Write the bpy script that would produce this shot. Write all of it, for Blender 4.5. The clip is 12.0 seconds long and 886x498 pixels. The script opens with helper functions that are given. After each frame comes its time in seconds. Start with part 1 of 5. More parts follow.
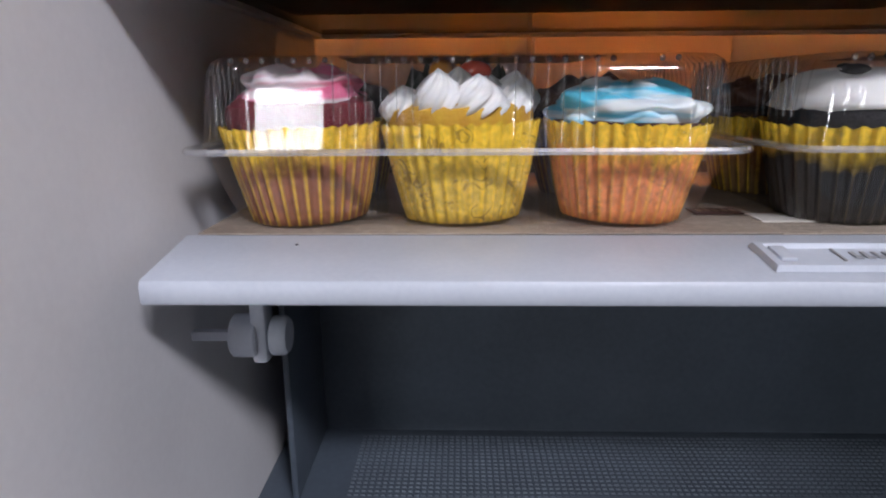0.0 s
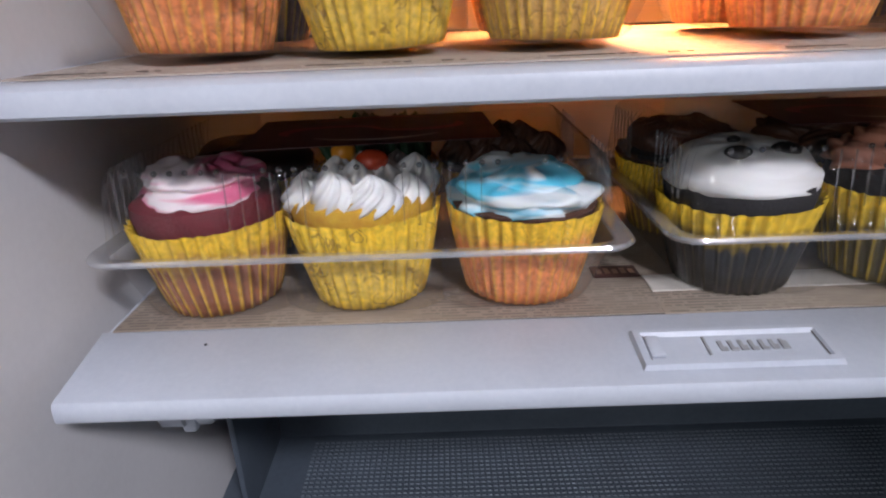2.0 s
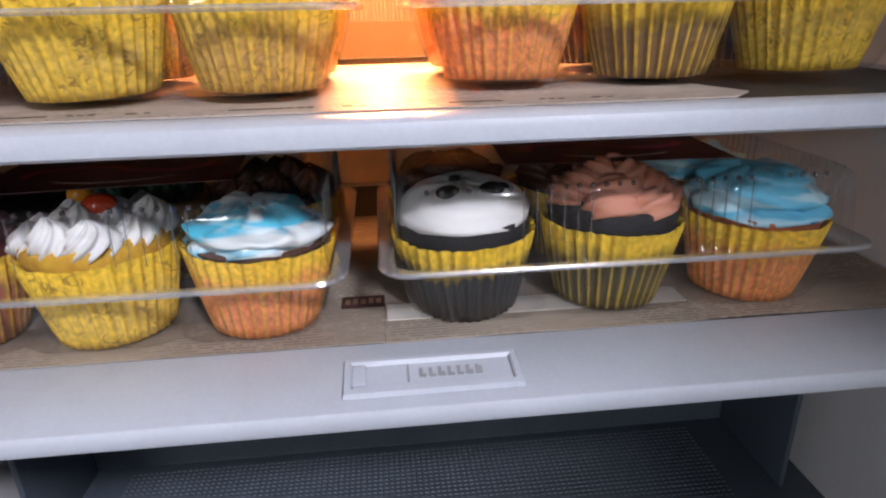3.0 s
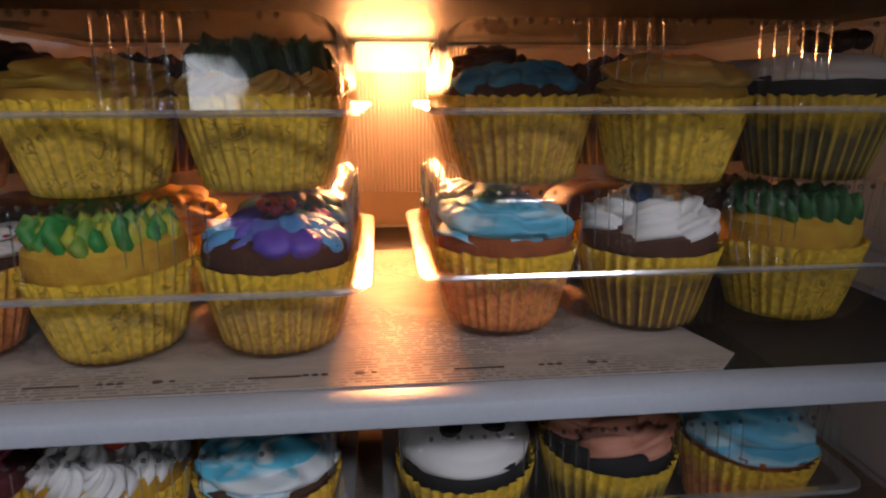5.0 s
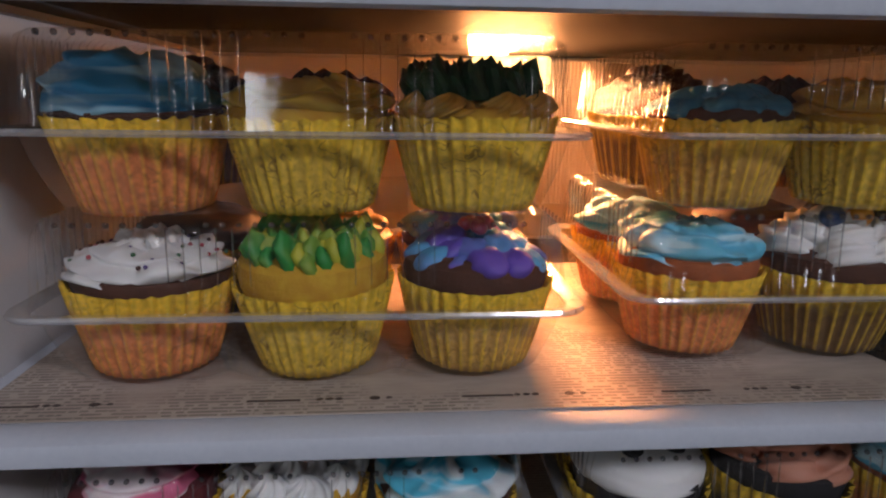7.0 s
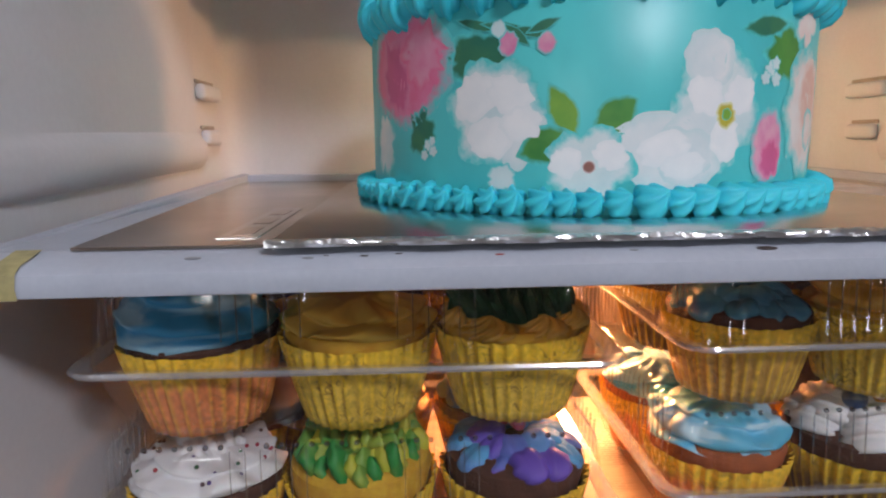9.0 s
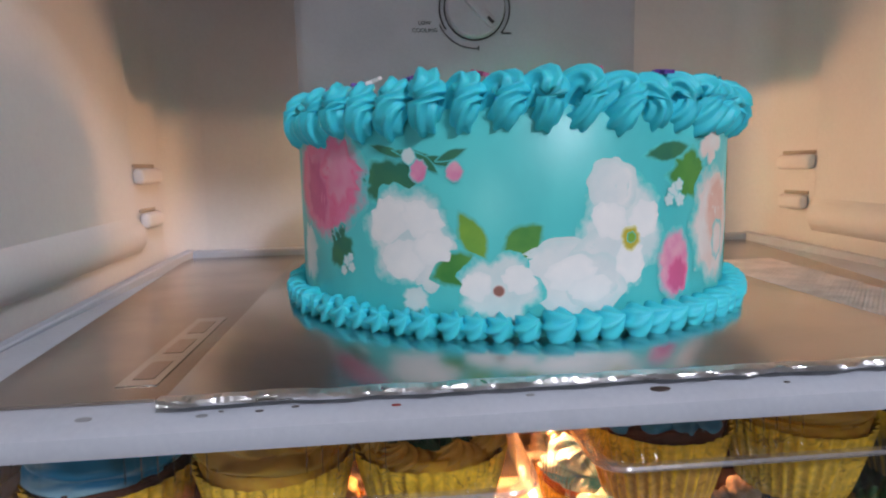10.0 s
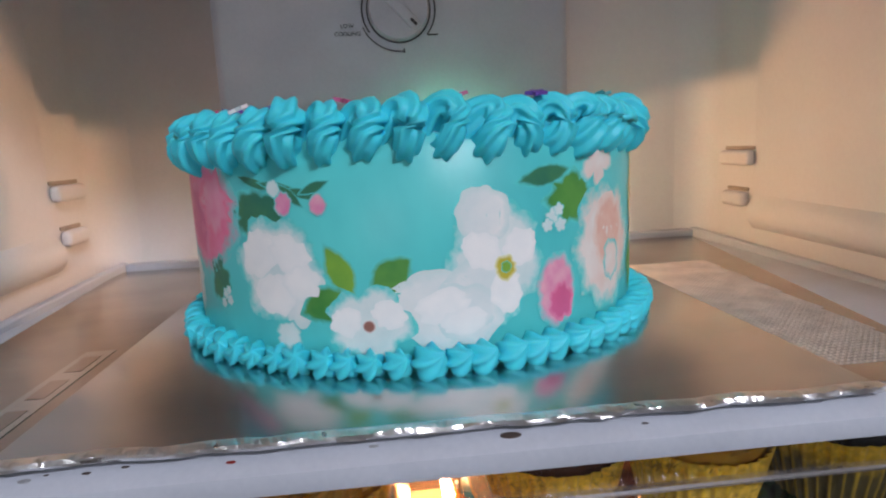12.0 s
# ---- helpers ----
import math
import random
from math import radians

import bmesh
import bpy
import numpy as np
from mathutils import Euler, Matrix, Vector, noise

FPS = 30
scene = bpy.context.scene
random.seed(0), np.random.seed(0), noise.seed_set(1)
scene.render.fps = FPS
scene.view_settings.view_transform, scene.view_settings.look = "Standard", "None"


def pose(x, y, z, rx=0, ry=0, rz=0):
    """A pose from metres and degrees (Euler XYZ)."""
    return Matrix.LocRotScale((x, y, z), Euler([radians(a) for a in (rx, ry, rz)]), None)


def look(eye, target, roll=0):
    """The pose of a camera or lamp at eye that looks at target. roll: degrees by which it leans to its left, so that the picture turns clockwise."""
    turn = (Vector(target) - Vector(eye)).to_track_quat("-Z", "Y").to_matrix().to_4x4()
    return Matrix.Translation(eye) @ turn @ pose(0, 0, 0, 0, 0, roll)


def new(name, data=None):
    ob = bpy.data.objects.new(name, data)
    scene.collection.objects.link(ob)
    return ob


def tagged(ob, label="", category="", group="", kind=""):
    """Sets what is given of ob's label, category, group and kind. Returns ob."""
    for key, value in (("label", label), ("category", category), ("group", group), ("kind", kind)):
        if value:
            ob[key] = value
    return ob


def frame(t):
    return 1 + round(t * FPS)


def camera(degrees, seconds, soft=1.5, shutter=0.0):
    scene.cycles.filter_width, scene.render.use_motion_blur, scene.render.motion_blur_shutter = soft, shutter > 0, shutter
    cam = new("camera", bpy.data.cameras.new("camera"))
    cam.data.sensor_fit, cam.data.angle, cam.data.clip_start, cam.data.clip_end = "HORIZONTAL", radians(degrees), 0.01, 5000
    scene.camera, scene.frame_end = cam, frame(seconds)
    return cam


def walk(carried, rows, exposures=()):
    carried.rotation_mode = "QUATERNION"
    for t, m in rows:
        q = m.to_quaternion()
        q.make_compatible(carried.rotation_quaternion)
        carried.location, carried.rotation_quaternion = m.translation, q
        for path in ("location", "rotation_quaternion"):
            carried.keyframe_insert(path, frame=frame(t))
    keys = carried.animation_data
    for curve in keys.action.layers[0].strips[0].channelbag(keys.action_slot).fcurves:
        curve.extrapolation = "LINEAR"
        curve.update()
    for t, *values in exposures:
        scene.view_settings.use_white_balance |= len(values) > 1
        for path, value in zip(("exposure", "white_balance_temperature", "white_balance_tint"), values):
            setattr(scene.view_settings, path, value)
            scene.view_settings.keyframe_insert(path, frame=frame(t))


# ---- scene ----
cam = camera(71.7, 12.0, soft=2.1)
METRES, EYE, TILT, LEAN, TURN = 0.66, 0.45, -14.5, 0.4, 1.5
ROWS = [
    (0.0, 0.0, 0.0, 0.0, -0.0, -0.0, 0.0),
    (0.5, -0.0297, 0.0397, -0.0023, 1.07, -0.36, 1.22),
    (1.0, -0.0188, 0.0343, 0.0606, 1.04, -4.93, 1.85),
    (1.5, 0.0009, 0.0078, 0.1023, 1.05, -7.1, 2.03),
    (2.0, 0.0606, -0.0128, 0.1124, -1.23, -7.55, 2.06),
    (2.5, 0.1398, -0.0335, 0.1176, -4.27, -7.46, 2.17),
    (3.0, 0.2088, -0.0463, 0.1273, -7.06, -6.79, 2.66),
    (5.0, 0.207, -0.0647, 0.2521, -7.06, -0.03, 1.54),
    (5.5, 0.1975, -0.0649, 0.2637, -6.76, -0.06, 1.78),
    (6.0, 0.1472, -0.0593, 0.2673, -5.83, 0.35, 1.35),
    (6.5, 0.1077, -0.0509, 0.261, -6.24, -0.05, 0.61),
    (8.5, 0.0271, -0.0801, 0.335, -3.91, 3.64, -0.07),
    (9.0, 0.0558, -0.0851, 0.3757, -4.67, 4.5, 1.42),
    (9.5, 0.0767, -0.0844, 0.4109, -6.08, 5.31, 1.84),
    (10.0, 0.1002, -0.0997, 0.4398, -6.67, 6.81, 2.61),
    (10.5, 0.1266, -0.1032, 0.4598, -5.64, 6.53, 3.44),
    (11.0, 0.1541, -0.102, 0.4703, -5.81, 6.28, 4.46),
    (11.5, 0.1752, -0.1044, 0.4755, -6.46, 5.86, 4.29),
    (12.0, 0.1887, -0.0991, 0.4706, -6.56, 5.02, 4.12),
]
walk(cam, [(t, pose(0, 0, EYE, TILT, LEAN, TURN) @ pose(METRES * x, METRES * y, METRES * z, 90 + pitch, roll, yaw)) for t, x, y, z, yaw, pitch, roll in ROWS],
     exposures=[(0.0, 0.17), (1.0, 0.17), (2.0, 0.17), (3.0, 0.28), (3.6, -0.3), (4.6, -1.25), (6.7, -1.2), (7.4, -1.1), (8.3, -0.82), (9.5, -0.66), (12.0, -0.60)])

# ---- world, lamps ----
world = bpy.data.worlds.new("sky")
scene.world = world
world.use_nodes = True
sky = world.node_tree.nodes.new("ShaderNodeTexSky")
sky.sky_type, sky.sun_disc = "NISHITA", False
sky.sun_elevation, sky.sun_rotation = radians(40), radians(200)
world.node_tree.links.new(sky.outputs[0], world.node_tree.nodes["Background"].inputs[0])
world.node_tree.nodes["Background"].inputs[1].default_value = 0.08


def area_lamp(name, eye, target, sx, sy, watts, color):
    d = bpy.data.lights.new(name, "AREA")
    d.shape, d.size, d.size_y, d.energy, d.color = "RECTANGLE", sx, sy, watts, color
    ob = new(name, d)
    ob.matrix_world = look(eye, target)
    return ob


ROOM_W, WINDOW_W, BULB_W, DUCT_W, REAR_W = 126.0, 39.0, 1.95, 0.50, 2.9
WARM = (1.0, 0.36, 0.12)


def bulb(name, place, watts, color, radius):
    d = bpy.data.lights.new(name, "POINT")
    d.energy, d.color, d.shadow_soft_size = watts, color, radius
    new(name, d).location = place


area_lamp("ceiling_lamp_light", (0.93, -1.78, 2.33), (0.2, 0.0, 0.45), 0.5, 0.5, ROOM_W, (0.90, 0.89, 1.0))
area_lamp("window_light", (-1.55, -4.78, 1.5), (0.15, 0.4, 0.8), 0.68, 0.8, WINDOW_W, (0.92, 0.95, 1.0))
bulb("control_box_bulb", (0.185, 0.553, 0.784), BULB_W, (1.0, 0.51, 0.26), 0.006)
bulb("duct_bulb", (0.150, 0.590, 0.630), DUCT_W, (1.0, 0.46, 0.21), 0.014)
rear = area_lamp("rear_bulb_light", (0.147, 0.549, 0.640), (0.147, 0.2, 0.50), 0.07, 0.03, REAR_W, WARM)
rear.data.spread = radians(95)
bulb("rear_bulb", (0.150, 0.535, 0.640), 0.35, WARM, 0.012)


# ---- materials ----
def mat(name, base, rough=0.5, metal=0.0, second=None, var=0.12, scale=40.0, bump=0.0, bump_scale=250.0, stretch=(1, 1, 1), spec=0.5, coat=0.0, sss=0.0, edge=(0.35, 0.65), detail=4.0):
    """A painted, baked or plastic surface: two tones mixed by a broad noise, a fine grain, and a fine relief."""
    m = bpy.data.materials.new(name)
    m.use_nodes = True
    nt = m.node_tree
    n, link = nt.nodes, nt.links.new
    b = n["Principled BSDF"]
    tc = n.new("ShaderNodeTexCoord")
    mp = n.new("ShaderNodeMapping")
    mp.inputs["Scale"].default_value = stretch
    link(tc.outputs["Object"], mp.inputs["Vector"])
    big = n.new("ShaderNodeTexNoise")
    big.inputs["Scale"].default_value, big.inputs["Detail"].default_value = scale, detail
    fine = n.new("ShaderNodeTexNoise")
    fine.inputs["Scale"].default_value, fine.inputs["Detail"].default_value = bump_scale, 3
    link(mp.outputs[0], big.inputs["Vector"])
    link(mp.outputs[0], fine.inputs["Vector"])
    ramp = n.new("ShaderNodeMapRange")
    ramp.inputs[1].default_value, ramp.inputs[2].default_value = edge
    link(big.outputs["Fac"], ramp.inputs[0])
    mix = n.new("ShaderNodeMix")
    mix.data_type = "RGBA"
    if second is None:
        second = tuple(c * (1 - var) for c in base)
    mix.inputs[6].default_value, mix.inputs[7].default_value = (*base, 1), (*second, 1)
    link(ramp.outputs[0], mix.inputs[0])
    grain = n.new("ShaderNodeMix")
    grain.data_type, grain.blend_type = "RGBA", "OVERLAY"
    grain.inputs[0].default_value = var
    link(mix.outputs[2], grain.inputs[6])
    link(fine.outputs["Fac"], grain.inputs[7])
    link(grain.outputs[2], b.inputs["Base Color"])
    rr = n.new("ShaderNodeMapRange")
    rr.inputs[3].default_value, rr.inputs[4].default_value = max(0.02, rough - 0.08), min(1, rough + 0.08)
    link(big.outputs["Fac"], rr.inputs[0])
    link(rr.outputs[0], b.inputs["Roughness"])
    b.inputs["Metallic"].default_value = metal
    b.inputs["Specular IOR Level"].default_value = spec
    b.inputs["Coat Weight"].default_value = coat
    if sss:
        b.inputs["Subsurface Weight"].default_value = sss
        b.inputs["Subsurface Radius"].default_value = (0.004, 0.003, 0.002)
        b.inputs["Subsurface Scale"].default_value = 0.5
    if bump:
        bp = n.new("ShaderNodeBump")
        bp.inputs["Strength"].default_value, bp.inputs["Distance"].default_value = bump, 0.001
        link(fine.outputs["Fac"], bp.inputs["Height"])
        link(bp.outputs[0], b.inputs["Normal"])
    return m


def clear_plastic(name, tint, gloss_rough, haze, gloss=0.045, graze=0.5):
    m = bpy.data.materials.new(name)
    m.use_nodes = True
    nt = m.node_tree
    n, link = nt.nodes, nt.links.new
    n.remove(n["Principled BSDF"])
    tr, gl, df = n.new("ShaderNodeBsdfTransparent"), n.new("ShaderNodeBsdfGlossy"), n.new("ShaderNodeBsdfDiffuse")
    tr.inputs[0].default_value = (*tint, 1)
    gl.inputs["Roughness"].default_value = gloss_rough
    df.inputs[0].default_value = (0.8, 0.8, 0.82, 1)
    lw = n.new("ShaderNodeLayerWeight")
    lw.inputs[0].default_value = 0.5
    pw = n.new("ShaderNodeMath")
    pw.operation = "POWER"
    pw.inputs[1].default_value = 3.0
    link(lw.outputs["Facing"], pw.inputs[0])
    fr = n.new("ShaderNodeMath")
    fr.operation = "MULTIPLY_ADD"
    fr.inputs[1].default_value, fr.inputs[2].default_value = graze, gloss
    link(pw.outputs[0], fr.inputs[0])
    nz = n.new("ShaderNodeTexNoise")
    nz.inputs["Scale"].default_value = 90
    tc = n.new("ShaderNodeTexCoord")
    link(tc.outputs["Object"], nz.inputs["Vector"])
    bp = n.new("ShaderNodeBump")
    bp.inputs["Strength"].default_value, bp.inputs["Distance"].default_value = 0.12, 0.001
    link(nz.outputs["Fac"], bp.inputs["Height"])
    link(bp.outputs[0], gl.inputs["Normal"])
    a, c = n.new("ShaderNodeMixShader"), n.new("ShaderNodeMixShader")
    a.inputs[0].default_value = haze
    link(tr.outputs[0], a.inputs[1])
    link(df.outputs[0], a.inputs[2])
    link(fr.outputs[0], c.inputs[0])
    link(a.outputs[0], c.inputs[1])
    link(gl.outputs[0], c.inputs[2])
    link(c.outputs[0], n["Material Output"].inputs[0])
    return m


def glow(name, color, strength):
    m = bpy.data.materials.new(name)
    m.use_nodes = True
    b = m.node_tree.nodes["Principled BSDF"]
    b.inputs["Base Color"].default_value = (0.9, 0.8, 0.6, 1)
    b.inputs["Emission Color"].default_value = (*color, 1)
    b.inputs["Emission Strength"].default_value = strength
    return m


def liner_paper(name, paper, content, show, ink=0.5, crest=0.25):
    """Greaseproof baking paper: paper colour at the rim and on the pleats, the cake's colour soaking through below."""
    m = bpy.data.materials.new(name)
    m.use_nodes = True
    nt = m.node_tree
    n, link = nt.nodes, nt.links.new
    b = n["Principled BSDF"]
    hi, pl = n.new("ShaderNodeAttribute"), n.new("ShaderNodeAttribute")
    hi.attribute_name, pl.attribute_name = "high", "pleat"
    tc = n.new("ShaderNodeTexCoord")
    nz = n.new("ShaderNodeTexNoise")
    nz.inputs["Scale"].default_value, nz.inputs["Detail"].default_value = 70, 3
    link(tc.outputs["Object"], nz.inputs["Vector"])
    add = n.new("ShaderNodeMath")
    add.operation = "MULTIPLY_ADD"
    add.inputs[1].default_value = 0.5
    link(nz.outputs["Fac"], add.inputs[0])
    link(hi.outputs["Fac"], add.inputs[2])
    soak = n.new("ShaderNodeMapRange")
    soak.inputs[1].default_value, soak.inputs[2].default_value = 0.82, 1.08
    soak.inputs[3].default_value, soak.inputs[4].default_value = show, 0.12
    link(add.outputs[0], soak.inputs[0])
    ridge = n.new("ShaderNodeMapRange")
    ridge.inputs[1].default_value, ridge.inputs[2].default_value = 0.6, 0.97
    ridge.inputs[3].default_value, ridge.inputs[4].default_value = 1.0, crest
    link(pl.outputs["Fac"], ridge.inputs[0])
    mul = n.new("ShaderNodeMath")
    mul.operation = "MULTIPLY"
    link(soak.outputs[0], mul.inputs[0])
    link(ridge.outputs[0], mul.inputs[1])
    mix = n.new("ShaderNodeMix")
    mix.data_type = "RGBA"
    mix.inputs[6].default_value, mix.inputs[7].default_value = (*paper, 1), (*content, 1)
    link(mul.outputs[0], mix.inputs[0])
    # brown script printed on the paper, too small to read
    wv = n.new("ShaderNodeTexNoise")
    wv.inputs["Scale"].default_value, wv.inputs["Detail"].default_value, wv.inputs["Distortion"].default_value = 85, 1.0, 1.6
    oi = n.new("ShaderNodeObjectInfo")
    shift = n.new("ShaderNodeVectorMath")
    shift.operation = "ADD"
    link(tc.outputs["Object"], shift.inputs[0])
    link(oi.outputs["Random"], shift.inputs[1])
    link(shift.outputs[0], wv.inputs["Vector"])
    band = n.new("ShaderNodeMath")
    band.operation = "COMPARE"
    band.inputs[1].default_value, band.inputs[2].default_value = 0.5, 0.026
    link(wv.outputs["Fac"], band.inputs[0])
    inkm = n.new("ShaderNodeMath")
    inkm.operation = "MULTIPLY"
    some = n.new("ShaderNodeMapRange")
    some.inputs[1].default_value, some.inputs[2].default_value, some.inputs[4].default_value = 0.50, 0.56, ink
    link(nz.outputs["Fac"], some.inputs[0])
    link(some.outputs[0], inkm.inputs[1])
    link(band.outputs[0], inkm.inputs[0])
    mix2 = n.new("ShaderNodeMix")
    mix2.data_type = "RGBA"
    mix2.inputs[7].default_value = (0.16, 0.07, 0.015, 1)
    link(inkm.outputs[0], mix2.inputs[0])
    link(mix.outputs[2], mix2.inputs[6])
    # crumbs and grease showing through as fine mottling, with a crinkled surface
    crumb = n.new("ShaderNodeTexNoise")
    crumb.inputs["Scale"].default_value, crumb.inputs["Detail"].default_value = 320, 2.0
    link(shift.outputs[0], crumb.inputs["Vector"])
    tone = n.new("ShaderNodeMapRange")
    tone.inputs[1].default_value, tone.inputs[2].default_value = 0.35, 0.65
    tone.inputs[3].default_value, tone.inputs[4].default_value = 0.88, 1.3
    link(crumb.outputs["Fac"], tone.inputs[0])
    mottle = n.new("ShaderNodeVectorMath")
    mottle.operation = "SCALE"
    link(mix2.outputs[2], mottle.inputs[0])
    link(tone.outputs[0], mottle.inputs["Scale"])
    link(mottle.outputs[0], b.inputs["Base Color"])
    bump = n.new("ShaderNodeBump")
    bump.inputs["Strength"].default_value, bump.inputs["Distance"].default_value = 0.35, 0.0008
    link(crumb.outputs["Fac"], bump.inputs["Height"])
    link(bump.outputs[0], b.inputs["Normal"])
    b.inputs["Roughness"].default_value = 0.5
    return m


WHITE_PLASTIC = mat("white_plastic", (0.52, 0.56, 0.635), 0.45, var=0.08, scale=22, bump=0.05, bump_scale=420)
LINER_WALL = mat("fridge_wall_plastic", (0.74, 0.73, 0.74), 0.5, var=0.1, scale=6, bump=0.05, bump_scale=300)
# darker wall tone that paints the shade inside the peg sockets
SOCKET_SHADE = mat("socket_shadow_plastic", (0.42, 0.36, 0.3), 0.5)
DARK_FLOOR = mat("drawer_plastic", (0.078, 0.098, 0.125), 0.4, var=0.2, scale=12, bump=0.06)
MESH_DOT = mat("drawer_bead_plastic", (0.095, 0.118, 0.145), 0.5, var=0.3, scale=30)
# dark tint put into the panes to make the shade under the shelves
DIMMED_SHELF_GLASS = clear_plastic("dimmed_shelf_glass", (0.5, 0.5, 0.48), 0.5, 0.01, 0.03, 0.16)
CLAM = clear_plastic("clear_box_plastic", (0.975, 0.978, 0.98), 0.06, 0.006, 0.045, 0.3)
# white haze mixed in, so the flange shows as a bright lit line
CLAM_EDGE_GLINT = clear_plastic("flange_glint_plastic", (0.9, 0.91, 0.92), 0.16, 0.27, 0.34)
CLAM_RIB = clear_plastic("clear_rib_plastic", (0.88, 0.88, 0.88), 0.10, 0.05, 0.09)
CLAM_BEAD = clear_plastic("clear_bead_plastic", (0.62, 0.62, 0.64), 0.06, 0.01, 0.16)
ROOM_WALL = mat("painted_room_wall", (0.60, 0.58, 0.57), 0.8, var=0.1, scale=2, bump=0.1)
ROOM_FLOOR = mat("room_floor_tile", (0.13, 0.115, 0.10), 0.5, var=0.2, scale=3)
STEEL = mat("fridge_shell_paint", (0.45, 0.46, 0.48), 0.3, metal=0.6, var=0.1, scale=5)
FOIL = mat("silver_foil", (0.64, 0.62, 0.61), 0.22, metal=1.0, second=(0.54, 0.53, 0.53), var=0.14, scale=22, bump=0.06, bump_scale=45)
CRINKLE = mat("crinkled_foil", (0.9, 0.9, 0.9), 0.32, metal=1.0, var=0.25, scale=90, bump=0.8, bump_scale=170)
# brown in this foil's colour stands for the warm walls it mirrors
BROWNED_FOIL = mat("browned_foil", (0.46, 0.39, 0.34), 0.2, metal=0.95, second=(0.38, 0.32, 0.28), var=0.16, scale=14, bump=0.14, bump_scale=45)
WAFFLE_FOIL = mat("waffled_foil", (0.74, 0.64, 0.56), 0.5, metal=0.5, var=0.2, scale=60)
BACKING = mat("brown_backing_paper", (0.22, 0.14, 0.10), 0.45, var=0.2, scale=20)
INK = mat("black_ink", (0.03, 0.03, 0.035), 0.5)
# for print and stains, and for the painted shade in the label frame
BROWN_INK_AND_SHADE = mat("brown_ink_and_shade", (0.07, 0.05, 0.045), 0.6)
RED_BROWN = mat("red_brown_vent", (0.16, 0.03, 0.02), 0.5)
SAUCE = mat("red_stain", (0.35, 0.02, 0.01), 0.4)
TAPE = mat("yellowed_tape", (0.5, 0.44, 0.2), 0.4, var=0.3, scale=120)
GREY_PRINT = mat("grey_emboss", (0.33, 0.34, 0.36), 0.45)


def paper_mat(name, base, dark, lines):
    """Printed paper: rows of fine grey type that no eye can read, with stains."""
    m = mat(name, base, 0.75, second=dark, var=0.2, scale=18, bump=0.15, bump_scale=180, stretch=(0.4, 1.6, 1))
    nt = m.node_tree
    n, link = nt.nodes, nt.links.new
    b = n["Principled BSDF"]
    tc = n.new("ShaderNodeTexCoord")
    sep, com = n.new("ShaderNodeSeparateXYZ"), n.new("ShaderNodeCombineXYZ")
    link(tc.outputs["Object"], sep.inputs[0])

    def calc(op, a, b):
        q = n.new("ShaderNodeMath")
        q.operation = op
        for k, v in enumerate((a, b)):
            if isinstance(v, float):
                q.inputs[k].default_value = v
            else:
                link(v, q.inputs[k])
        return q.outputs[0]

    row = calc("MULTIPLY", sep.outputs[1], 1 / 0.0027)
    link(calc("MULTIPLY", sep.outputs[0], 260.0), com.inputs[0])
    link(calc("MULTIPLY", calc("FLOOR", row, 0.0), 7.31), com.inputs[1])
    words = n.new("ShaderNodeTexNoise")
    words.inputs["Scale"].default_value, words.inputs["Detail"].default_value = 1.0, 2.0
    link(com.outputs[0], words.inputs["Vector"])
    typed = calc("MULTIPLY", calc("GREATER_THAN", words.outputs["Fac"], 0.45), calc("LESS_THAN", calc("FRACT", row, 0.0), 0.55))
    nz = n.new("ShaderNodeTexNoise")
    nz.inputs["Scale"].default_value = 16
    link(tc.outputs["Object"], nz.inputs["Vector"])
    patch = n.new("ShaderNodeMapRange")
    patch.inputs[1].default_value, patch.inputs[2].default_value, patch.inputs[4].default_value = 0.42, 0.55, lines
    link(nz.outputs["Fac"], patch.inputs[0])
    inv = n.new("ShaderNodeMath")
    inv.operation = "MULTIPLY"
    link(typed, inv.inputs[0])
    link(patch.outputs[0], inv.inputs[1])
    mix = n.new("ShaderNodeMix")
    mix.data_type = "RGBA"
    mix.inputs[7].default_value = (0.12, 0.1, 0.09, 1)
    src = b.inputs["Base Color"].links[0].from_socket
    link(src, mix.inputs[6])
    link(inv.outputs[0], mix.inputs[0])
    link(mix.outputs[2], b.inputs["Base Color"])
    return m


NEWSPRINT = paper_mat("newsprint", (0.46, 0.40, 0.35), (0.38, 0.32, 0.27), 0.62)
BROWN_PAPER = paper_mat("brown_printed_card", (0.38, 0.32, 0.26), (0.25, 0.20, 0.16), 0.55)


# ---- mesh helpers ----
def link_mesh(name, bm, material):
    me = bpy.data.meshes.new(name)
    bm.to_mesh(me)
    bm.free()
    me.materials.append(material)
    return new(name, me)


def part(name, bm, material, parent, label="", smooth=True, sharp=38):
    ob = link_mesh(name, bm, material)
    if smooth:
        for p in ob.data.polygons:
            p.use_smooth = True
        if sharp < 180:
            ob.data.set_sharp_from_angle(angle=radians(sharp))
    ob.parent = parent
    if label:
        tagged(ob, label)
    return ob


def thing(name, place, label, category, group="", kind=""):
    ob = new(name)
    ob.empty_display_size = 0.02
    ob.location = place
    return tagged(ob, label, category, group, kind)


def loft(bm, rings, closed=True, cap=(False, False)):
    vs = [[bm.verts.new(p) for p in r] for r in rings]
    n = len(rings[0])
    for a, b in zip(vs, vs[1:]):
        for i in range(n if closed else n - 1):
            j = (i + 1) % n
            bm.faces.new((a[i], a[j], b[j], b[i]))
    if cap[0]:
        bm.faces.new(list(reversed(vs[0])))
    if cap[1]:
        bm.faces.new(vs[-1])
    return vs


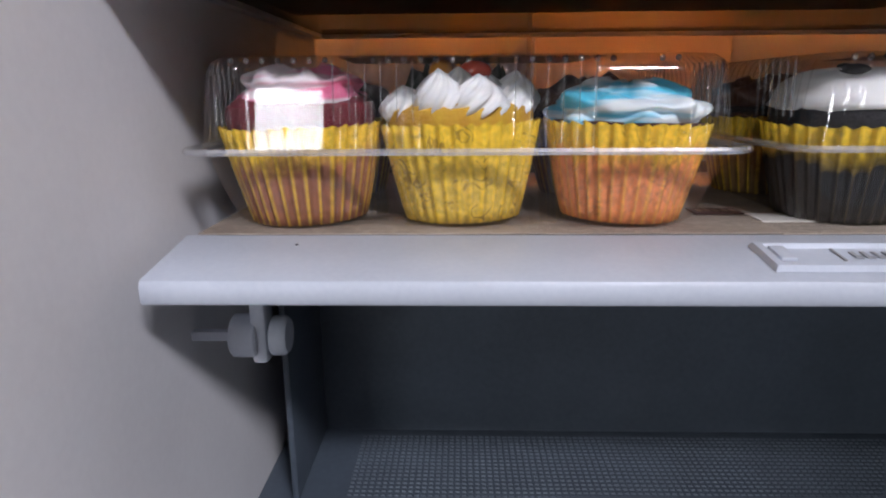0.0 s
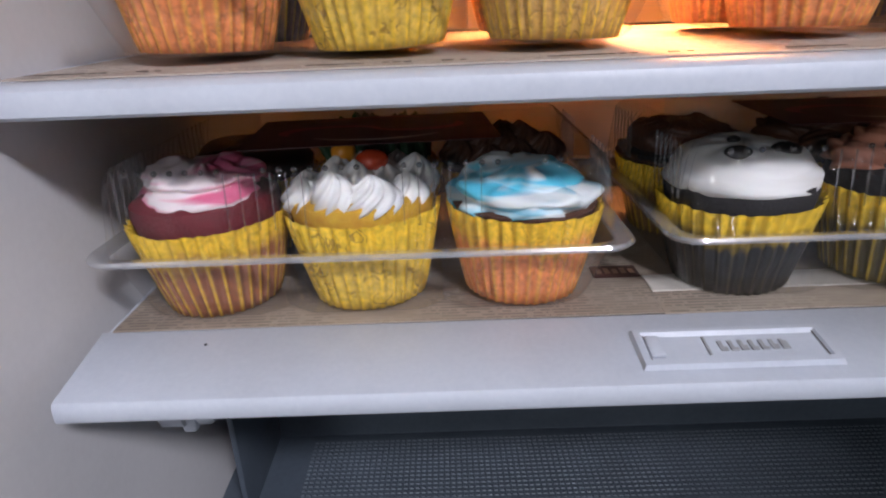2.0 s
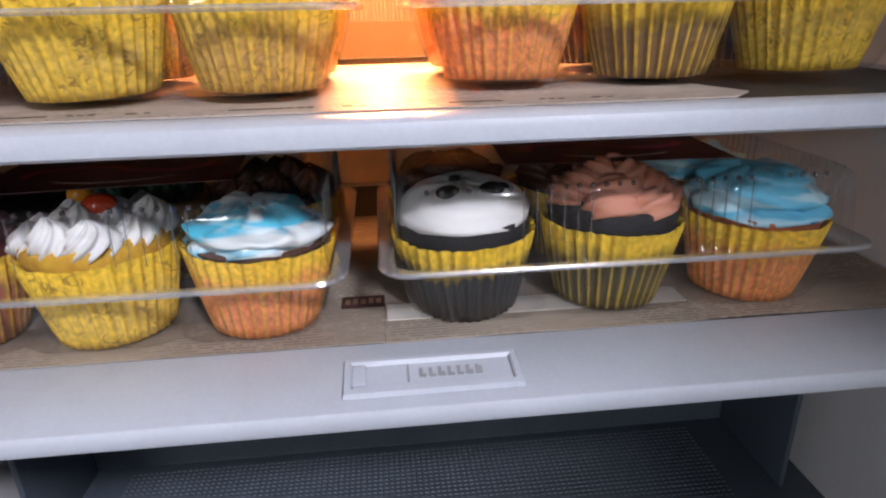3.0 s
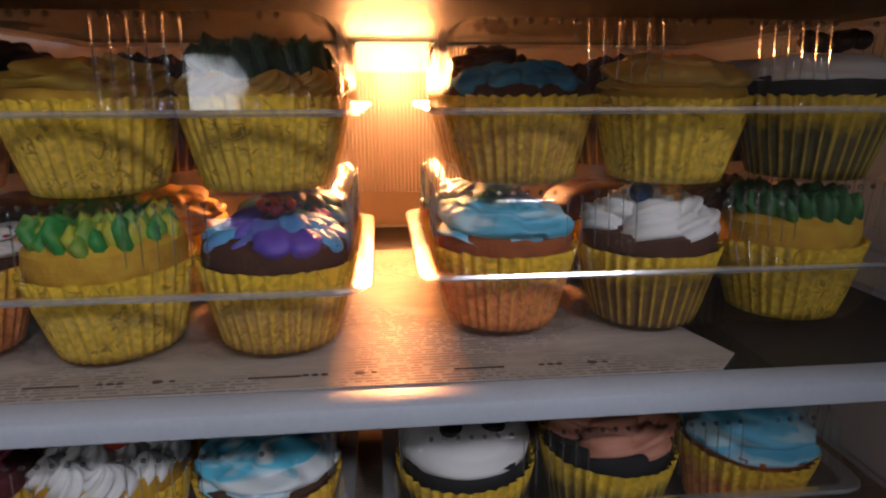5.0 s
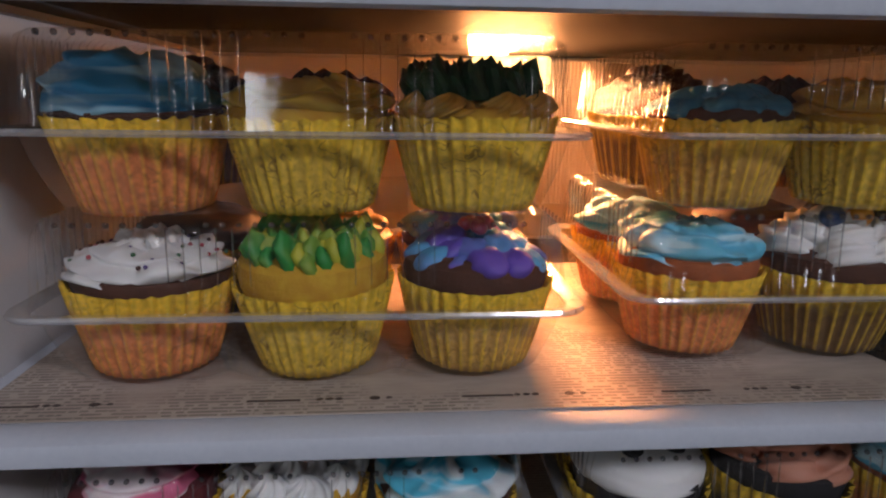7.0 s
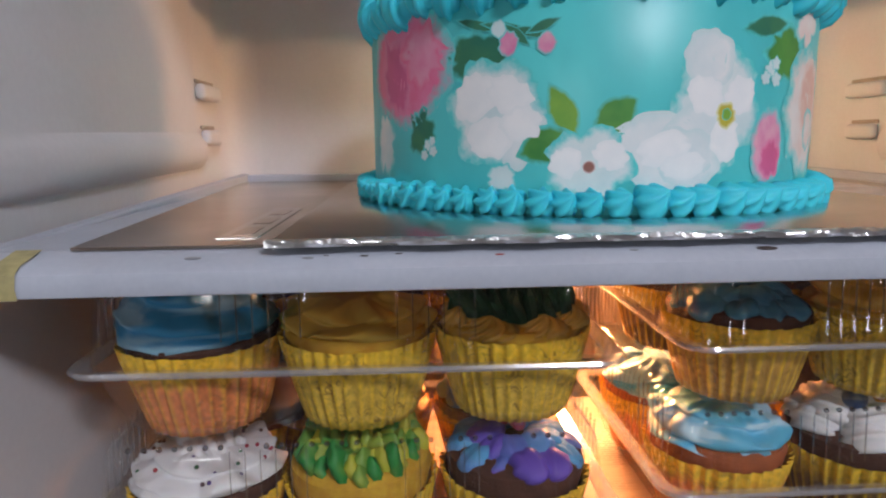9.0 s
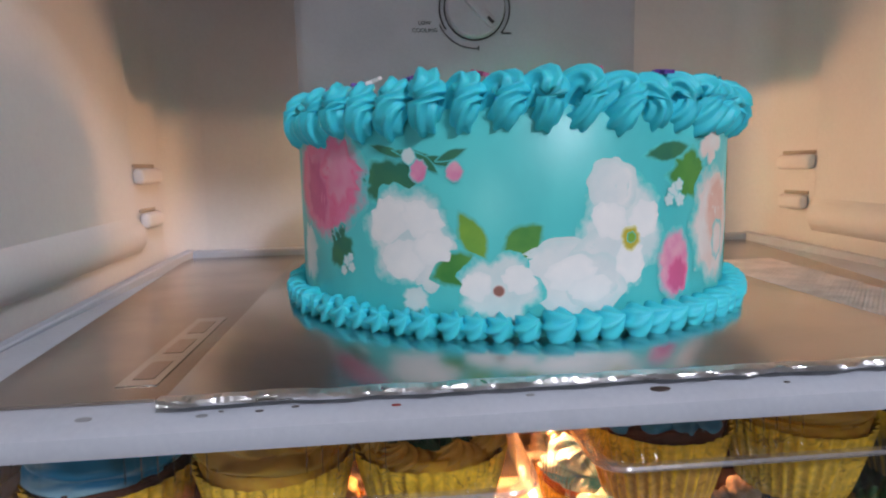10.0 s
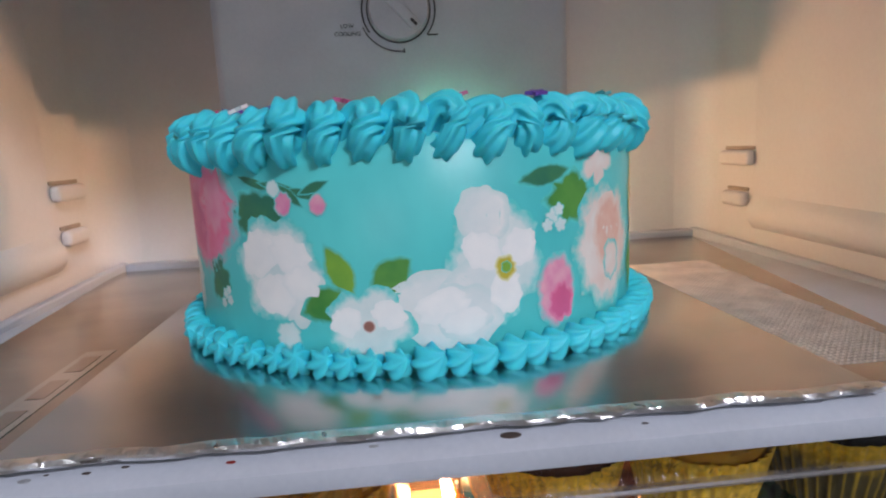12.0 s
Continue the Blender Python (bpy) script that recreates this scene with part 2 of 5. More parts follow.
def block(bm, x0, x1, y0, y1, z0, z1, bevel=0.0, seg=2):
    g = bmesh.ops.create_cube(bm, size=1)
    vs = g["verts"]
    for v in vs:
        v.co = Vector(((x0 + x1) / 2 + v.co.x * (x1 - x0), (y0 + y1) / 2 + v.co.y * (y1 - y0), (z0 + z1) / 2 + v.co.z * (z1 - z0)))
    if bevel:
        es = list({e for v in vs for e in v.link_edges})
        bmesh.ops.bevel(bm, geom=es, offset=bevel, segments=seg, affect="EDGES", profile=0.5)
    return bm


def cube(x0, x1, y0, y1, z0, z1, bevel=0.0, seg=2):
    return block(bmesh.new(), x0, x1, y0, y1, z0, z1, bevel, seg)


def profile_x(pts, x0, x1):
    """A moulding: the (y, z) outline pts drawn along x."""
    bm = bmesh.new()
    loft(bm, [[(x, y, z) for y, z in pts] for x in (x0, x1)], cap=(True, True))
    bmesh.ops.recalc_face_normals(bm, faces=bm.faces)
    return bm


def lathe(bm, prof, n=24, at=(0, 0, 0), ripple=None):
    rings = []
    for r, z in prof:
        ring = []
        for i in range(n):
            a = 2 * math.pi * i / n
            k = ripple(a, r, z) if ripple else 1
            ring.append((at[0] + r * k * math.cos(a), at[1] + r * k * math.sin(a), at[2] + z))
        rings.append(ring)
    loft(bm, rings, cap=(True, True))


def tube(bm, pts, rad, n=10, lobes=0, depth=0.2, twist=0.0):
    """A piped strand along pts; lobes give the grooves of a star nozzle."""
    pts = [Vector(p) for p in pts]
    rings = []
    up = Vector((0.12, 0.2, 1)).normalized()
    for i, p in enumerate(pts):
        d = (pts[min(i + 1, len(pts) - 1)] - pts[max(i - 1, 0)]).normalized()
        s = d.cross(up)
        s = s.normalized() if s.length > 1e-4 else Vector((1, 0, 0))
        u = s.cross(d)
        r = rad(i / (len(pts) - 1)) if callable(rad) else rad
        ring = []
        for k in range(n):
            a = 2 * math.pi * k / n
            q = r * (1 + (depth * math.cos(lobes * a) if lobes else 0))
            ring.append(p + (s * math.cos(a + twist * i) + u * math.sin(a + twist * i)) * q)
        rings.append(ring)
    loft(bm, rings, cap=(True, True))


def ball(bm, c, r, sx=1, sy=1, sz=1, sub=2):
    g = bmesh.ops.create_icosphere(bm, subdivisions=sub, radius=r)
    for v in g["verts"]:
        v.co = Vector((c[0] + v.co.x * sx, c[1] + v.co.y * sy, c[2] + v.co.z * sz))
    return g["verts"]


def rosette(bm, c, r, h, lobes=7, turn=1.2, tip=(0, 0)):
    """A swirl from a star nozzle."""
    rings, n = [], lobes * 4
    for j in range(9):
        f = j / 8
        rr = r * (math.sin(math.pi * (0.22 + 0.78 * f)) ** 0.8 * (1 - 0.35 * f) + 0.02)
        ring = []
        for i in range(n):
            a = 2 * math.pi * i / n
            q = rr * (1 + 0.24 * math.cos(lobes * a))
            b = a + turn * f
            ring.append((c[0] + q * math.cos(b) + tip[0] * f * f, c[1] + q * math.sin(b) + tip[1] * f * f, c[2] + h * f))
        rings.append(ring)
    loft(bm, rings, cap=(True, True))


# ---- the room behind the camera ----
def room():
    st = dict(kind="structure")
    f = link_mesh("floor", cube(-3.2, 3.2, -5.0, 1.0, -0.1, 0.0), ROOM_FLOOR)
    tagged(f, "plain dull brown kitchen floor", "floor", **st)
    c = link_mesh("ceiling", cube(-3.2, 3.2, -5.0, 1.0, 2.4, 2.5), ROOM_WALL)
    tagged(c, "plain pale painted kitchen ceiling", "ceiling", **st)
    for nm, b in (("wall_west", (-3.3, -3.2, -5.0, 1.0)), ("wall_east", (3.2, 3.3, -5.0, 1.0)), ("wall_north", (-3.3, 3.3, 1.0, 1.1))):
        w = link_mesh(nm, cube(*b, 0.0, 2.4), ROOM_WALL)
        tagged(w, "plain pale painted kitchen wall", "wall", **st)
    bm = bmesh.new()
    for b in ((-3.3, -1.9, 0.0, 2.4), (-1.2, 3.3, 0.0, 2.4), (-1.9, -1.2, 0.0, 1.1), (-1.9, -1.2, 1.9, 2.4)):
        block(bm, b[0], b[1], -5.0, -4.88, b[2], b[3])
    tagged(link_mesh("wall_south", bm, ROOM_WALL), "plain pale painted wall with a window opening", "wall", **st)
    lamp = thing("ceiling_lamp", (0.93, -1.78, 2.4), "flat square white ceiling lamp that lights the kitchen", "ceiling lamp")
    part("housing", cube(-0.3, 0.3, -0.3, 0.3, -0.05, 0.0, 0.01), WHITE_PLASTIC, lamp)


room()
X0, X1 = -0.128, 0.446            # inner side walls of the fridge
YF, YB = 0.105, 0.605             # mouth and rear wall
ZB, ZT = 0.195, 1.02              # floor and ceiling of the cold space


# ---- the fridge ----
def fridge():
    fr = thing("refrigerator", (0.16, 0.36, 0.0), "open refrigerator with off-white plastic lining and lamp at the back", "refrigerator")
    o = fr.location.copy()

    def fp(name, bm, m, label="", parent=None, smooth=True):
        ob = part(name, bm, m, fr if parent is None else parent, label, smooth)
        ob.location = -o if parent is None else (0, 0, 0)
        return ob

    fp("side_wall", side_wall(X0, -1), LINER_WALL, "off-white moulded plastic side lining")
    fp("side_wall", side_wall(X1, 1), LINER_WALL, "off-white moulded plastic side lining")
    bm = cube(X0 - 0.001, X1 + 0.001, YB, YB + 0.03, ZB - 0.02, ZT + 0.02)
    fp("rear_wall", bm, LINER_WALL)
    fp("top_lining", cube(X0 - 0.001, X1 + 0.001, YF, YB, ZT, ZT + 0.03), LINER_WALL)
    fp("bottom_lining", cube(X0 - 0.001, X1 + 0.001, YF, YB, ZB - 0.03, ZB), LINER_WALL)
    # outer shell, freezer box above and plinth below
    fp("shell_side", cube(X0 - 0.075, X0 - 0.041, YF, YB + 0.06, 0.06, 1.62, 0.004), STEEL)
    fp("shell_side", cube(X1 + 0.041, X1 + 0.075, YF, YB + 0.06, 0.06, 1.62, 0.004), STEEL)
    fp("shell_back", cube(X0 - 0.075, X1 + 0.075, YB + 0.061, YB + 0.07, 0.06, 1.62), STEEL)
    fp("freezer_door", cube(X0 - 0.075, X1 + 0.075, YF - 0.06, YF - 0.003, 1.07, 1.62, 0.012), STEEL)
    # unseen open door with shelves, added to keep lamp light off the right side
    door = fp("fridge_door", cube(X1 + 0.082, X1 + 0.122, YF - 0.68, YF - 0.012, 0.07, 1.055, 0.010), STEEL, "unseen open fridge door, added to shade the right side")
    fp("door_lining", cube(X1 + 0.068, X1 + 0.0815, YF - 0.655, YF - 0.04, 0.10, 1.03, 0.006), LINER_WALL, "white inner lining of the added, unseen door", door)
    for za, zb in ((0.25, 0.33), (0.55, 0.63), (0.82, 0.89)):
        fp("door_shelf", cube(X1 + 0.034, X1 + 0.0678, YF - 0.63, YF - 0.08, za, zb, 0.006), WHITE_PLASTIC, "white shelf on the added, unseen door", door)
    fp("plinth", cube(X0 - 0.07, X1 + 0.07, YF + 0.01, YB, 0.0, 0.16), STEEL)
    # rounded inner corner fillets at the rear
    for sx, x in ((1, X0), (-1, X1)):
        bm = bmesh.new()
        rings = []
        for z in (ZB, ZT):
            ring = []
            for k in range(9):
                a = math.pi / 2 * k / 8
                ring.append((x + sx * 0.03 * (1 - math.sin(a)), YB - 0.03 * (1 - math.cos(a)), z))
            rings.append(ring)
        loft(bm, rings, closed=False)
        fp("corner_fillet", bm, LINER_WALL)
    # fluted air duct on the rear wall
    bm = bmesh.new()
    x, k = 0.066, 0
    top, low = [], []
    while x < 0.236:
        y = 0.566 + (0.0011 if k % 2 else 0.0)
        low.append((x, y, 0.5312))
        top.append((x, y, 0.657))
        x += 0.0017
        k += 1
    low = [(0.066, YB, 0.5312), *low, (0.236, YB, 0.5312)]
    top = [(0.066, YB, 0.657), *top, (0.236, YB, 0.657)]
    loft(bm, [low, top], closed=False)
    fp("air_duct", bm, DUCT, "white fluted translucent air duct lit from inside", smooth=False)
    for x in (0.0630, 0.2362):
        fp("duct_side", cube(x, x + 0.0028, 0.5655, YB - 0.001, ZB + 0.12, 0.657), LINER_WALL)
    fp("duct_cap", cube(0.0630, 0.2390, 0.5655, YB - 0.001, 0.6572, 0.6586), LINER_WALL)
    fp("duct_panel", cube(0.0660, 0.2360, 0.5640, 0.5658, ZB + 0.121, 0.531, 0.0008), DUCT, "smooth lower duct panel")
    fp("duct_foot", cube(0.0630, 0.2390, 0.5655, YB - 0.001, ZB + 0.117, ZB + 0.1198), LINER_WALL)
    lamp = fp("lamp_cover", cube(0.118, 0.186, 0.5545, 0.5655, 0.637, 0.6612, 0.003), LAMP, "glowing warm lamp cover")
    # control box
    box = fp("control_box", control_box(), WHITE_PLASTIC, "smooth white control box with a round cooling dial")
    bm = cube(0.075, 0.215, 0.560, 0.575, 0.788, 0.7965, 0.002)
    fp("lamp_window", bm, LAMP_TOP, "warm glowing lamp window")
    yf = 0.5385
    bm = bmesh.new()
    for a0, a1, r0, r1 in ((-42, 215, 0.0290, 0.0301), (0, 360, 0.0250, 0.0260)):
        rows = [[], [], [], []]
        for k in range(61):
            a = radians(a0 + (a1 - a0) * k / 60)
            for q, (r, y) in enumerate(((r0, yf), (r0, yf - 0.0012), (r1, yf - 0.0012), (r1, yf))):
                rows[q].append((0.149 + r * math.cos(a), y, 0.877 + r * math.sin(a)))
        loft(bm, rows, closed=False)
    for k in range(22):
        a = radians(205 + 68 * k / 21)
        r = 0.0322
        c = (0.149 + r * math.cos(a), yf - 0.0006, 0.877 + r * math.sin(a))
        block(bm, c[0] - 0.0005, c[0] + 0.0005, yf - 0.001, yf, c[2] - 0.0007, c[2] + 0.0007)
    block(bm, 0.1515, 0.1525, yf - 0.001, yf, 0.8435, 0.847)
    block(bm, 0.172, 0.180, yf - 0.001, yf, 0.8565, 0.8577)
    fp("dial_scale", bm, INK, "black printed cooling scale", box)
    bm = bmesh.new()
    prof = [(0.0245, 0.0), (0.0245, 0.006), (0.023, 0.0085), (0.0, 0.009)]
    rings = [[(0.149 + max(r, 1e-4) * math.cos(2 * math.pi * i / 40), yf - h, 0.877 + max(r, 1e-4) * math.sin(2 * math.pi * i / 40)) for i in range(40)] for r, h in prof]
    loft(bm, rings, cap=(False, True))
    dial = fp("dial", bm, WHITE_PLASTIC, "round white cooling dial", box)
    bm = cube(-0.022, 0.022, -0.006, 0, -0.0045, 0.0045, 0.0025)
    bm.transform(pose(0.149, yf - 0.007, 0.877, 0, 47, 0))
    fp("grip_bar", bm, WHITE_PLASTIC, "", box)
    bm = cube(0.013, 0.0195, -0.0008, 0.0008, -0.0011, 0.0011)
    bm.transform(pose(0.149, yf - 0.0135, 0.877, 0, 47, 0))
    fp("pointer_mark", bm, INK, "black pointer mark", box)
    for x in (0.087, 0.099, 0.234, 0.245):
        fp("vent_slot", cube(x - 0.0038, x + 0.0038, yf - 0.002, yf + 0.001, 0.891, 0.925, 0.0018), RED_BROWN, "dark red-brown vent slot", box)
    for words, x, z in (("LOW", 0.107, 0.8640), ("COOLING", 0.107, 0.8580), ("HIGH", 0.186, 0.8940), ("COOLING", 0.186, 0.8885)):
        cu = bpy.data.curves.new("lettering", "FONT")
        cu.body, cu.size, cu.align_x, cu.extrude = words, 0.0046, "CENTER", 0.0002
        tmp = new("lettering_source", cu)
        me = bpy.data.meshes.new_from_object(tmp.evaluated_get(bpy.context.evaluated_depsgraph_get()))
        bpy.data.objects.remove(tmp)
        me.materials.append(INK)
        ob = new("lettering", me)
        ob.parent = box
        ob.matrix_basis = pose(x, yf - 0.0006, z, 90, 0, 0)
        tagged(ob, "small black printed words")
    return fr


def side_wall(x, s):
    """Inner side lining with long shelf ledges; s is the way the wall's thickness goes."""
    bm = bmesh.new()
    pts = [(0, ZB - 0.02)]
    pts += [(0, 0.684), (-0.004, 0.6865), (-0.0078, 0.692), (-0.0086, 0.698), (-0.0078, 0.704), (-0.004, 0.7095), (0, 0.713), (0, ZT + 0.02)]
    rings = []
    ys = [YF, YF + 0.01, 0.13, 0.16, 0.200, 0.236, 0.292, 0.35, 0.45, 0.515, 0.520, 0.56, YB]
    for y in ys:
        k = 1.0 if 0.25 < y < 0.518 else 0.0
        flare = 0.012 * max(0.0, (0.16 - y) / 0.055) ** 1.6
        rings.append([(x + s * (dx * k + flare), y, z - (0.016 * (0.52 - y) if 0.68 < z < 0.72 else 0)) for dx, z in pts])
    loft(bm, rings, closed=False)
    back = [[(x + s * 0.04, y, ZB - 0.02), (x + s * 0.04, y, ZT + 0.02)] for y in (YF, YB)]
    loft(bm, back, closed=False)
    loft(bm, [[(x + s * 0.012, YF, ZB - 0.02), (x + s * 0.012, YF, ZT + 0.02)], [(x + s * 0.04, YF, ZB - 0.02), (x + s * 0.04, YF, ZT + 0.02)]], closed=False)
    bmesh.ops.recalc_face_normals(bm, faces=bm.faces)
    return bm


def control_box():
    bm = bmesh.new()
    rings = []
    for z, y in ((0.797, 0.541), (0.800, 0.539), (0.806, 0.5385), (0.99, 0.5385), (ZT - 0.001, 0.545)):
        ring = [(0.001, YB - 0.002, z), (0.001, y + 0.004, z), (0.004, y + 0.001, z), (0.008, y, z), (0.282, y, z), (0.286, y + 0.001, z), (0.289, y + 0.004, z), (0.289, YB - 0.002, z)]
        rings.append(ring)
    loft(bm, rings, cap=(True, True))
    bmesh.ops.recalc_face_normals(bm, faces=bm.faces)
    return bm


def translucent(name, col):
    m = mat(name, col, 0.4, var=0.06, scale=20)
    nt = m.node_tree
    b = nt.nodes["Principled BSDF"]
    t, mx = nt.nodes.new("ShaderNodeBsdfTranslucent"), nt.nodes.new("ShaderNodeMixShader")
    t.inputs[0].default_value = (0.9, 0.74, 0.58, 1)
    mx.inputs[0].default_value = 0.5
    nt.links.new(b.outputs[0], mx.inputs[1])
    nt.links.new(t.outputs[0], mx.inputs[2])
    nt.links.new(mx.outputs[0], nt.nodes["Material Output"].inputs[0])
    return m


DUCT = translucent("duct_plastic", (0.75, 0.72, 0.68))
LAMP = glow("lamp_cover_glow", (1.0, 0.62, 0.24), 7.0)
LAMP_TOP = glow("lamp_window_glow", (1.0, 0.55, 0.22), 5.0)
fridge()


def wall_nubs():
    """Moulded shelf supports on the side walls of the top space."""
    for x, s in ((X0, 1), (X1, -1)):
        for y, z, w in ((0.540, 0.750, 0.046), (0.541, 0.714, 0.034)):
            nub = thing("shelf_support", (x, y, z), "small moulded shelf support peg on the fridge wall", "shelf support", "shelf supports on the walls")
            part("peg", cube(min(0, s * 0.0085), max(0, s * 0.0085), -w / 2, w / 2, -0.012, 0.001, 0.004, 4), LINER_WALL, nub)
            # flat raised strip; the socket's shade is only its darker colour
            part("socket_shade", cube(min(0, s * 0.0018), max(0, s * 0.0018), -w / 2 + 0.001, w / 2 - 0.001, 0.0012, 0.0045, 0.0008), SOCKET_SHADE, nub, "darker strip over the peg, coloured like a shaded recess")


wall_nubs()


# ---- shelves ----
def shelf(name, place_z, front, trim, label, glass_y0, left=-0.117, right=0.438, back=0.563):
    sh = thing(name, (0.16, front, place_z), label, "shelf", "fridge shelves")
    inv = (-0.16, -front, -place_z)

    def sp(nm, bm, m, lab=""):
        ob = part(nm, bm, m, sh, lab)
        ob.location = inv
        return ob

    sp("front_trim", profile_x(trim, left, right), WHITE_PLASTIC, "white moulded plastic front trim")
    g = sp("glass_pane", cube(left + 0.008, right - 0.008, glass_y0, back - 0.012, place_z - 0.005, place_z - 0.001), DIMMED_SHELF_GLASS, "glass pane with a dark tint that dims the space below")
    lip = 0.0085 if back > 0.57 else 0.002
    for xa, xb in ((left, left + 0.0075), (right - 0.0075, right)):
        bm = bmesh.new()
        loft(bm, [[(xa, y, place_z - 0.008), (xb, y, place_z - 0.008), (xb, y, place_z + h - 0.001), (xb - 0.001, y, place_z + h), (xa + 0.001, y, place_z + h), (xa, y, place_z + h - 0.001)]
                  for y, h in ((glass_y0, 0.0), (glass_y0 + 0.04, 0.0005), (0.42, 0.55 * lip), (back - 0.004, lip))], cap=(True, True))
        bmesh.ops.recalc_face_normals(bm, faces=bm.faces)
        sp("side_trim", bm, WHITE_PLASTIC)
    sp("rear_trim", cube(left + 0.0077, right - 0.0077, back - 0.0118, back, place_z - 0.008, place_z - 0.0006 if back < 0.57 else place_z + 0.0075, 0.0015), WHITE_PLASTIC)
    return sh, sp


Z1, Z2, Z3 = 0.389, 0.502, 0.667
low_shelf, lp = shelf("glass_shelf", Z1, 0.21, [(0.2555, 0.3895), (0.2535, 0.3905), (0.2130, 0.3840), (0.2108, 0.3833), (0.2097, 0.3815), (0.2095, 0.3757), (0.2105, 0.3743), (0.216, 0.3740), (0.219, 0.3770), (0.252, 0.3800), (0.2555, 0.3840)],
                      "lowest fridge shelf with a wide sloped white front", 0.2557)


def tag_recess():
    """Raised frame with a recessed label field on the sloped trim."""
    tilt = math.degrees(math.atan2(0.0060, 0.0375))
    m = pose(0.1555, 0.2295, 0.38765, tilt, 0, 0)
    bm = bmesh.new()
    w, d = 0.0365, 0.0085
    rings = []
    for dx, dz in ((0.0035, -0.0008), (0.0025, 0.0014), (0.0, 0.0018), (-0.0015, 0.0002)):
        rings.append([(-w - dx, -d - dx, dz), (w + dx, -d - dx, dz), (w + dx, d + dx, dz), (-w - dx, d + dx, dz)])
    loft(bm, rings, cap=(False, True))
    bm.transform(m)
    lp("label_frame", bm, WHITE_PLASTIC, "raised white label frame")
    bm = cube(-w + 0.001, -w + 0.007, -0.0062, 0.0062, 0.0003, 0.0022, 0.0006)
    bm.transform(m)
    lp("slider", bm, WHITE_PLASTIC, "small white slider")
    # dark strips paint the shade along the frame's left and right ends
    for side in (-1, 1):
        bm = cube(side * w - 0.0012 if side > 0 else -w - 0.0016, w + 0.0016 if side > 0 else -w + 0.0012, -0.0075, 0.0075, 0.0004, 0.0009)
        bm.transform(m)
        lp("slot", bm, BROWN_INK_AND_SHADE, "dark slot at the frame's end")
    random.seed(4)
    for k in range(8):
        x = -0.006 + k * 0.0042
        bm = bmesh.new()
        if k == 7:
            block(bm, -0.0115, -0.0105, -0.005, 0.006, 0.0003, 0.0008)
        else:
            block(bm, x, x + 0.0016, -0.003, 0.003, 0.0003, 0.0008)
            block(bm, x + 0.0016, x + 0.0030, -0.003, -0.0018 + random.random() * 0.004, 0.0003, 0.0008)
        bm.transform(m)
        lp("embossed_mark", bm, GREY_PRINT, "small embossed grey mark")


tag_recess()
mid_shelf, mp_ = shelf("glass_shelf", Z2, 0.222, [(0.2395, 0.5010), (0.237, 0.5022), (0.226, 0.5016), (0.2232, 0.5000), (0.2220, 0.4970), (0.2224, 0.4916), (0.2240, 0.4903), (0.232, 0.4903), (0.2395, 0.4950)],
                       "middle fridge shelf of glass with white front trim", 0.2397, left=-0.126)
top_shelf, tp = shelf("glass_shelf", Z3, 0.21, [(0.2275, 0.6673), (0.2245, 0.6668), (0.2135, 0.6642), (0.2108, 0.6620), (0.2100, 0.6580), (0.2108, 0.6545), (0.214, 0.6535), (0.2275, 0.6560)],
                      "top fridge shelf with stained white front trim under a cake", 0.2277, back=0.603)


def stains():
    random.seed(7)
    for x, w, m in ((0.023, 0.0016, BROWN_INK_AND_SHADE), (0.166, 0.004, BROWN_INK_AND_SHADE), (0.035, 0.0015, BROWN_INK_AND_SHADE), (0.004, 0.0022, GREY_PRINT), (0.010, 0.0010, BROWN_INK_AND_SHADE), (0.118, 0.0018, GREY_PRINT), (0.215, 0.0014, BROWN_INK_AND_SHADE), (-0.035, 0.003, GREY_PRINT), (0.07, 0.0018, SAUCE)):
        bm = bmesh.new()
        y = 0.2165 + random.random() * 0.004
        ball(bm, (x, y, 0.6642 + (y - 0.2135) * 0.236), w, 1, 0.6, 0.16)
        tp("stain", bm, m, "small dark stain")
    bm = bmesh.new()
    loft(bm, [[(-0.098 + dx, y, z) for y, z in ((0.2270, 0.6680), (0.2245, 0.6674), (0.2135, 0.6648), (0.2104, 0.6625), (0.2094, 0.658), (0.2100, 0.654))] for dx in (0, 0.004, 0.009)], closed=False)
    tp("tape", bm, TAPE, "yellowed piece of sticky tape")
    bm = bmesh.new()
    ball(bm, (-0.067, 0.243, 0.3890), 0.0008, 1, 1, 0.5)
    lp("speck", bm, INK, "tiny black speck")


stains()


